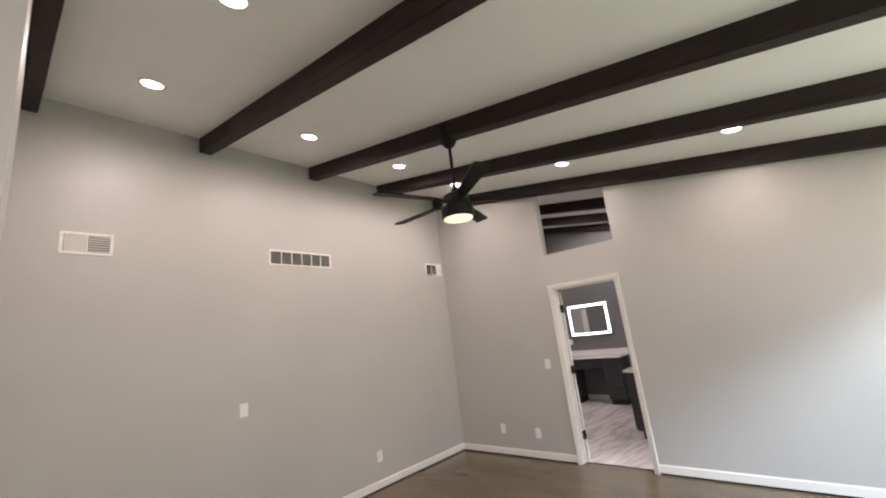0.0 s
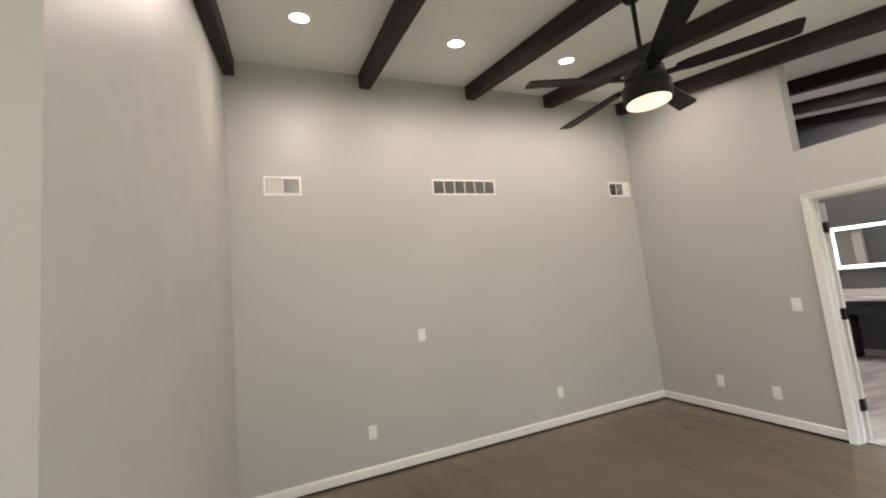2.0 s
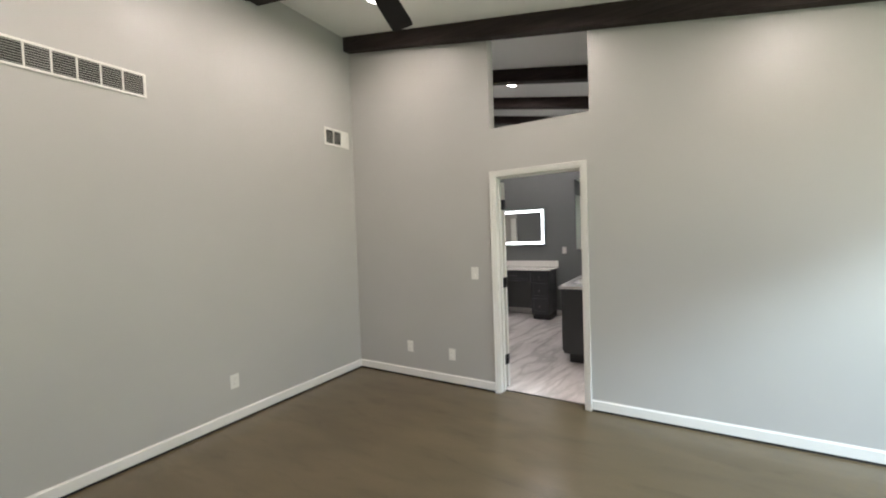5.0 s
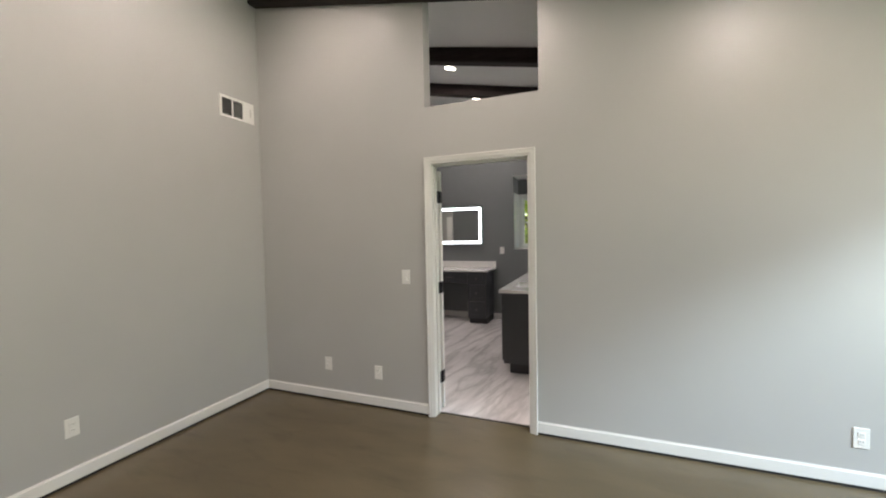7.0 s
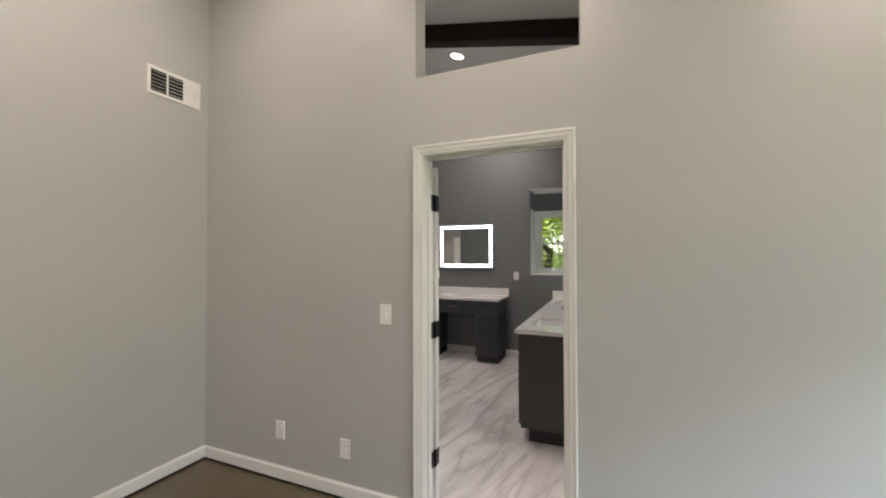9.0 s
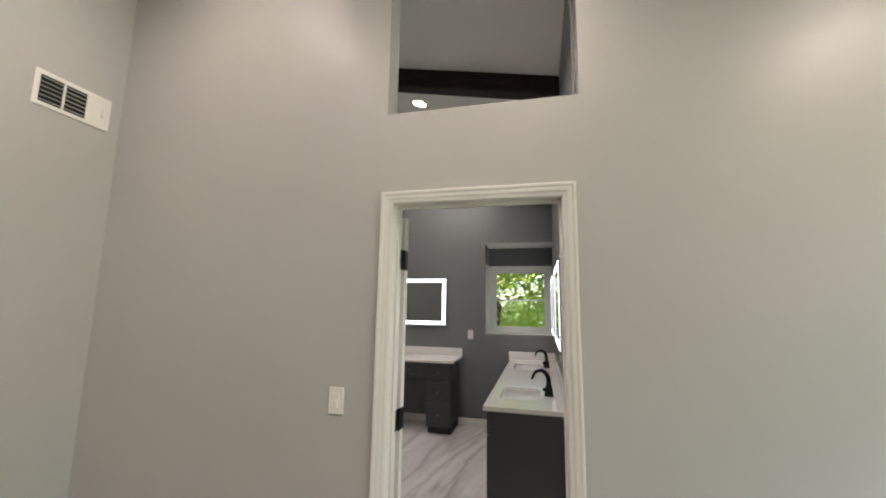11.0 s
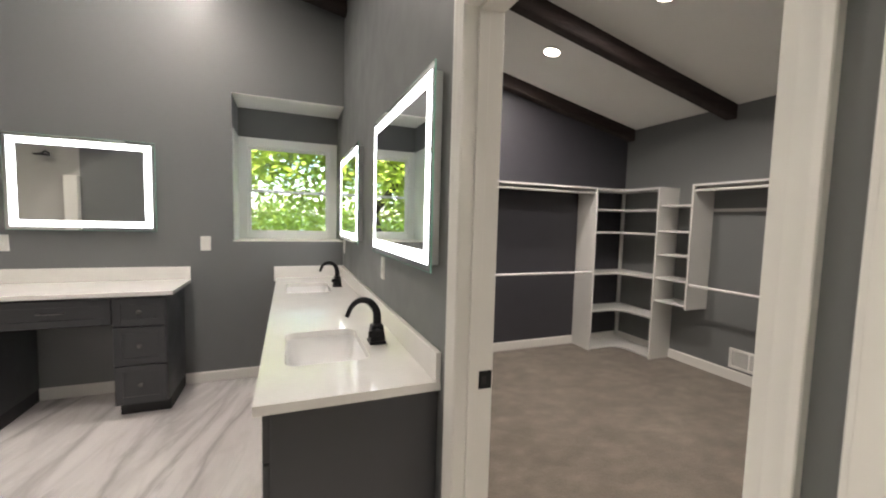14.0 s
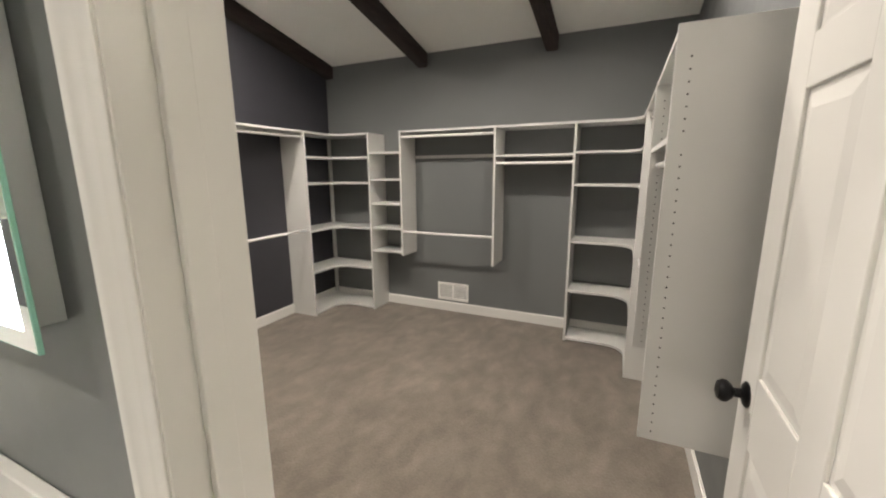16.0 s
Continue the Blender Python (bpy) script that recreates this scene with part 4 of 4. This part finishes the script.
def led_mirror(u0, u1, z0, z1, face, plane, out, label):
    """A lit mirror with a frosted band near its edge; face 'x' or 'y' is the wall's normal."""
    t = thing("led_mirror", ((plane, (u0 + u1) / 2, z0) if face == "x" else ((u0 + u1) / 2, plane, z0)), label, "mirror")

    def bx(bm, p0, p1, q0, q1, d0, d1, bev=0.0):
        lo, hi = sorted((plane + out * d0, plane + out * d1))
        box(bm, *((lo, hi, p0, p1) if face == "x" else (p0, p1, lo, hi)), q0, q1, bev)

    bm = bmesh.new()
    bx(bm, u0 + 0.025, u1 - 0.025, z0 + 0.025, z1 - 0.025, 0.001, 0.034)
    part("housing", bm, MIRROR_BOX, t)
    bm = bmesh.new()
    bx(bm, u0, u1, z0, z1, 0.034, 0.039, 0.0008)
    part("glass_edge", bm, EDGE_GLASS, t, "pale green glass edge")
    bm = bmesh.new()
    bx(bm, u0 + 0.002, u1 - 0.002, z0 + 0.002, z1 - 0.002, 0.0388, 0.0396)
    part("mirror_face", bm, MIRROR, t)
    i, w = 0.025, 0.045
    for p0, p1, q0, q1 in ((u0 + i, u0 + i + w, z0 + i, z1 - i), (u1 - i - w, u1 - i, z0 + i, z1 - i), (u0 + i + w, u1 - i - w, z0 + i, z0 + i + w), (u0 + i + w, u1 - i - w, z1 - i - w, z1 - i)):
        bm = bmesh.new()
        bx(bm, p0, p1, q0, q1, 0.0394, 0.0402)
        part("light_band", bm, LED, t, "glowing white frosted band")
    return t


led_mirror(5.740, 6.687, 1.243, 1.932, "x", MIRROR_X, -1, "rectangular lit mirror with frosted white light band over the vanity")
led_mirror(7.195, 8.125, 1.243, 1.932, "x", MIRROR_X, -1, "rectangular lit mirror with frosted white light band over the vanity")
led_mirror(-3.715, -2.830, 1.278, 1.958, "y", BACK, -1, "wide lit mirror with frosted white light band over the dressing desk")

sh = thing("shower_head", (-4.98, BATH_Y, 2.16), "black round shower head on a bent arm in the alcove", "shower head")
bm = bmesh.new()
tube(bm, [(-4.98, BATH_Y, 2.22), (-4.98, BATH_Y + 0.10, 2.24), (-4.98, BATH_Y + 0.18, 2.20)], 0.011, 12)
part("arm", bm, BLACK, sh, "", True)
bm = bmesh.new()
lathe(bm, [(0.012, 2.205), (0.03, 2.195), (0.085, 2.185), (0.088, 2.175), (0.08, 2.17)], (-4.98, BATH_Y + 0.19, 0), seg=28)
part("rose", bm, BLACK, sh, "", True)

# dressing desk
DX0, DX1, DYF, DTZ = -3.945, -2.612, 7.69, 0.890
desk = thing("dressing_desk", ((DX0 + DX1) / 2, 7.97, 0.004), "charcoal painted dressing desk with seven drawers and knee space", "desk")
for px0, px1 in ((-3.895, -3.585), (-2.965, -2.660)):
    bm = bmesh.new()
    box(bm, px0, px1, DYF + 0.045, BACK - 0.015, 0.10, DTZ - 0.03, 0.002)
    part("pedestal", bm, CABINET, desk)
    bm = bmesh.new()
    box(bm, px0 + 0.004, px1 - 0.004, DYF + 0.12, BACK - 0.015, 0.004, 0.101)
    part("toe_kick", bm, KICK, desk)
    for za, zb in ((0.115, 0.375), (0.385, 0.645), (0.655, 0.845)):
        shaker("drawer_front", desk, (px0 + 0.004, px1 - 0.004, za, zb), "y", (DYF + 0.045, -1), knob=((px0 + px1) / 2, (za + zb) / 2))
bm = bmesh.new()
box(bm, -3.585, -2.965, DYF + 0.045, BACK - 0.015, 0.665, DTZ - 0.03)
part("apron", bm, CABINET, desk)
shaker("center_drawer", desk, (-3.580, -2.970, 0.672, 0.845), "y", (DYF + 0.045, -1), bar=(-3.275, 0.765, 0.13))
dtop = thing("desk_worktop", ((DX0 + DX1) / 2, 7.97, DTZ - 0.03), "white polished quartz desk worktop with low splashback", "worktop")
box_part("slab", (DX0, DX1, DYF, BACK - 0.001, DTZ - 0.03, DTZ), QUARTZ, dtop, 0.003)
box_part("splashback", (DX0 + 0.002, DX1 - 0.002, BACK - 0.021, BACK - 0.001, DTZ - 0.0005, DTZ + 0.105), QUARTZ, dtop, 0.003)


# ---- closet ----
PH, PT = 1.825, 0.019
FRONT_E, FRONT_N, FRONT_S = 1.675, 7.895, 5.062
LEVELS = (0.022, 0.445, 0.865, 1.325, 1.58, PH - PT)


def panel_y(t, y, x0, x1, z0, z1, name="side_panel"):
    return box_part(name, (x0, x1, y - PT / 2, y + PT / 2, z0, z1), MELAMINE, t, 0.0015)


def panel_x(t, x, y0, y1, z0, z1, name="side_panel"):
    return box_part(name, (x - PT / 2, x + PT / 2, y0, y1, z0, z1), MELAMINE, t, 0.0015)


def rod(t, p, q, r=0.013):
    bm = bmesh.new()
    tube(bm, [p, q], r, 16)
    ob = part("hanging_rod", bm, ROD_WHITE, t, "white round hanging rod", True)
    d = (Vector(q) - Vector(p)).normalized()
    for e, s in ((Vector(p), 1), (Vector(q), -1)):
        bm = bmesh.new()
        tube(bm, [e, e + d * s * 0.008], 0.022, 16)
        part("rod_cup", bm, ROD_WHITE, ob, "", True)


def corner_shelf(x0, y0, px, py, fx, fy, z, r=0.14):
    """An L shaped shelf in the corner (x0, y0), reaching px along x and py along y, with fronts at fx and fy and a rounded inner corner."""
    sx, sy = (1 if px > x0 else -1), (1 if py > y0 else -1)
    out = [(x0, y0), (px, y0), (px, fy)]
    for k in range(7):
        a = radians(90 * k / 6)
        out.append((fx + sx * r * (1 - math.sin(a)), fy + sy * r * (1 - math.cos(a))))
    out += [(fx, py), (x0, py)]
    bm = bmesh.new()
    slab(bm, out, z, z + PT)
    return bm


def corner_unit(label, x0, y0, px, py, fx, fy):
    t = thing("corner_shelf_unit", (x0, y0, 0.01), label, "shelf unit")
    for z in LEVELS:
        part("shelf", corner_shelf(x0, y0, px, py, fx, fy, z), MELAMINE, t)
    lo, hi = sorted((y0, fy))
    panel_x(t, px, lo, hi, 0.01, PH)
    lo, hi = sorted((x0, fx))
    panel_y(t, py, lo, hi, 0.01, PH)
    sx, sy = (1 if px > x0 else -1), (1 if py > y0 else -1)
    a, b = sorted((x0 + sx * 0.014, x0 + sx * 0.06)), sorted((y0 + sy * 0.014, y0 + sy * 0.03))
    box_part("corner_post", (*a, *b, 0.064, PH - PT), MELAMINE, t)
    return t


corner_unit("white melamine corner shelf unit with six curved shelves", EAST - 0.001, CLOSET_N - 0.001, 1.27, 7.475, FRONT_E, FRONT_N)
corner_unit("white melamine corner shelf unit with curved shelves beside the hanging section", EAST - 0.001, CLOSET_S + 0.001, 1.215, 5.525, FRONT_E, FRONT_S)

t = thing("narrow_shelf_unit", (EAST, 7.29, 0.62), "white melamine wall hung narrow shelf unit with five shelves", "shelf unit")
panel_y(t, 7.11, FRONT_E, EAST - 0.001, 0.62, PH)
for z in (0.647, 0.885, 1.13, 1.37, 1.63):
    box_part("shelf", (FRONT_E + 0.02, EAST - 0.001, 7.1205, 7.4645, z - PT / 2, z + PT / 2), MELAMINE, t, 0.0015)

t = thing("double_hanging_unit", (EAST, 6.64, 0.61), "white melamine wall hung closet section with two hanging rods", "closet section")
panel_y(t, 6.178, FRONT_E, EAST - 0.001, 0.605, PH)
box_part("top_shelf", (FRONT_E + 0.004, EAST - 0.001, 6.188, 7.100, PH - PT, PH), MELAMINE, t, 0.0015)
box_part("wall_rail", (EAST - 0.017, EAST - 0.001, 6.188, 7.100, 1.575, 1.605), MELAMINE, t)
rod(t, (FRONT_E + 0.035, 6.188, PH - 0.058), (FRONT_E + 0.035, 7.100, PH - 0.058))
rod(t, (FRONT_E + 0.035, 6.188, 0.862), (FRONT_E + 0.035, 7.100, 0.862))

t = thing("long_hanging_unit", (EAST, 5.85, 1.5), "white melamine closet section with upper shelf and one hanging rod", "closet section")
box_part("top_shelf", (FRONT_E + 0.004, EAST - 0.001, 5.5355, 6.1675, PH - PT, PH), MELAMINE, t, 0.0015)
box_part("middle_shelf", (FRONT_E + 0.004, EAST - 0.001, 5.5355, 6.1675, 1.565, 1.565 + PT), MELAMINE, t, 0.0015)
rod(t, (FRONT_E + 0.035, 5.5355, 1.512), (FRONT_E + 0.035, 6.1675, 1.512))

t = thing("north_hanging_unit", (0.36, CLOSET_N, 0.01), "white melamine closet section with two long hanging rods", "closet section")
panel_x(t, -0.75, FRONT_N, CLOSET_N - 0.001, 0.01, PH)
box_part("top_shelf", (-0.74, 1.26, FRONT_N + 0.004, CLOSET_N - 0.001, PH - PT, PH), MELAMINE, t, 0.0015)
rod(t, (-0.74, FRONT_N + 0.035, PH - 0.058), (1.26, FRONT_N + 0.035, PH - 0.058))
rod(t, (-0.74, FRONT_N + 0.035, 0.893), (1.26, FRONT_N + 0.035, 0.893))


def pin_holes(t, x, s, y_front, z0, z1):
    """Rows of shelf pin holes along the front edge of a side panel, on its face towards s."""
    n = int((z1 - z0 - 0.06) / 0.032)
    bm = bmesh.new()
    # proud dark discs carry the shade of drilled holes in their colour
    lathe(bm, [(0.0028, s * (PT / 2 - 0.002)), (0.0028, s * (PT / 2 + 0.0004))], (0, 0, 0), "x", 8)
    me = mesh_of("pin_hole", bm, HOLLOW_DARK)
    for k in range(n):
        if k == n - 8:
            continue
        ob = new("pin_hole", me)
        ob.parent = t
        ob.location = Vector((x, y_front - 0.037, z0 + 0.03 + k * 0.032)) - ORIGIN[t]


t = thing("south_hanging_unit", (0.45, CLOSET_S, 0.59), "white melamine wall hung closet section with drilled side panel", "closet section")
panel_x(t, -0.318, CLOSET_S + 0.001, FRONT_S, 0.59, PH)
pin_holes(t, -0.318, -1, FRONT_S, 0.59, PH)
panel_x(t, 0.42, CLOSET_S + 0.001, FRONT_S, 0.59, PH)
pin_holes(t, 0.42, -1, FRONT_S, 0.59, PH)
box_part("top_shelf", (-0.308, 0.41, CLOSET_S + 0.001, FRONT_S - 0.004, PH - PT, PH), MELAMINE, t, 0.0015)
box_part("top_shelf", (0.43, 1.205, CLOSET_S + 0.001, FRONT_S - 0.004, PH - PT, PH), MELAMINE, t, 0.0015)
box_part("middle_shelf", (-0.308, 0.41, CLOSET_S + 0.001, FRONT_S - 0.004, 1.52, 1.52 + PT), MELAMINE, t, 0.0015)
rod(t, (-0.308, FRONT_S - 0.035, 1.465), (0.41, FRONT_S - 0.035, 1.465))
rod(t, (0.43, FRONT_S - 0.035, PH - 0.058), (1.205, FRONT_S - 0.035, PH - 0.058))
rod(t, (0.43, FRONT_S - 0.035, 0.862), (1.205, FRONT_S - 0.035, 0.862))


# ---- outdoors ----
bm = bmesh.new()
gv = [bm.verts.new((x, y, -0.45)) for x, y in ((-900, -900), (900, -900), (900, 900), (-900, 900))]
bm.faces.new(gv)
structure("ground", bm, SOIL, "green lawn and leaf litter outside", "ground")


def tree(x, y, height, spread, leaves, mat, seed, low=0.4):
    rnd = random.Random(seed)
    t = thing("tree", (x, y, -0.45), "leafy green deciduous tree outside the window", "tree", "trees outside")
    bm = bmesh.new()
    pts = [(x + rnd.uniform(-0.1, 0.1) * k, y + rnd.uniform(-0.1, 0.1) * k, -0.45 + height * 0.8 * k / 6) for k in range(7)]
    tube(bm, pts, [0.13 * (1 - 0.13 * k) for k in range(7)], 9)
    tips = []
    for k in range(16):
        b = Vector(pts[rnd.randint(1, 6)])
        a = rnd.uniform(0, 2 * math.pi)
        e = b + Vector((math.cos(a), math.sin(a), rnd.uniform(-0.15, 0.5))) * spread * rnd.uniform(0.5, 1.0)
        tube(bm, [b, (b + e) / 2 + Vector((0, 0, 0.12)), e], [0.04, 0.025, 0.01], 6)
        tips += [e, (b + e) / 2, b * 0.3 + e * 0.7]
    part("trunk", bm, BARK, t, "", True)
    verts, faces = [], []
    for k in range(leaves * 2):
        c = rnd.choice(tips) + Vector((rnd.gauss(0, 0.42), rnd.gauss(0, 0.42), rnd.gauss(-0.1, 0.4)))
        if c.z < -0.45 + low or (-7 < c.x < 3 and c.y < 9.2):
            continue
        s = rnd.uniform(0.028, 0.06)
        u = Vector((rnd.gauss(0, 1), rnd.gauss(0, 1), rnd.gauss(0, 0.5))).normalized()
        w = u.orthogonal().normalized()
        w.rotate(Matrix.Rotation(rnd.uniform(0, 6.28), 3, u))
        i = len(verts)
        verts += [c - u * s * 1.3, c + w * s * 0.6 - u * s * 0.2, c + u * s * 1.3, c - w * s * 0.6 - u * s * 0.2]
        faces.append((i, i + 1, i + 2, i + 3))
    me = bpy.data.meshes.new("crown")
    o = ORIGIN[t]
    me.from_pydata([tuple(v - o) for v in verts], [], faces)
    me.materials.append(mat)
    cr = new("crown", me)
    cr.parent = t
    return t


for tx, ty, th, ts, n, m, s in ((-2.6, 11.7, 5.0, 1.8, 11000, LEAF_A, 1), (-0.6, 12.4, 5.5, 2.0, 8000, LEAF_A, 2), (-4.2, 11.6, 5.0, 1.8, 8000, LEAF_A, 3),
                                (-6.2, 12.6, 5.5, 2.0, 7000, LEAF_B, 4), (1.2, 11.4, 4.5, 1.8, 7000, LEAF_A, 5), (-3.0, 14.6, 7.0, 2.6, 16000, LEAF_A, 6),
                                (0.6, 15.2, 7.0, 2.6, 9000, LEAF_A, 7), (-6.5, 15.4, 7.0, 2.6, 9000, LEAF_A, 8), (3.2, 13.6, 6.0, 2.2, 7000, LEAF_B, 9)):
    tree(tx, ty, th, ts, n, m, s)
# unseen trees added to block the low sky before the east opening
for ex, ey, s in ((9.0, 0.5, 21), (9.5, 3.5, 22), (9.2, 6.5, 23)):
    tree(ex, ey, 5.0, 2.0, 6000, LEAF_B, s)
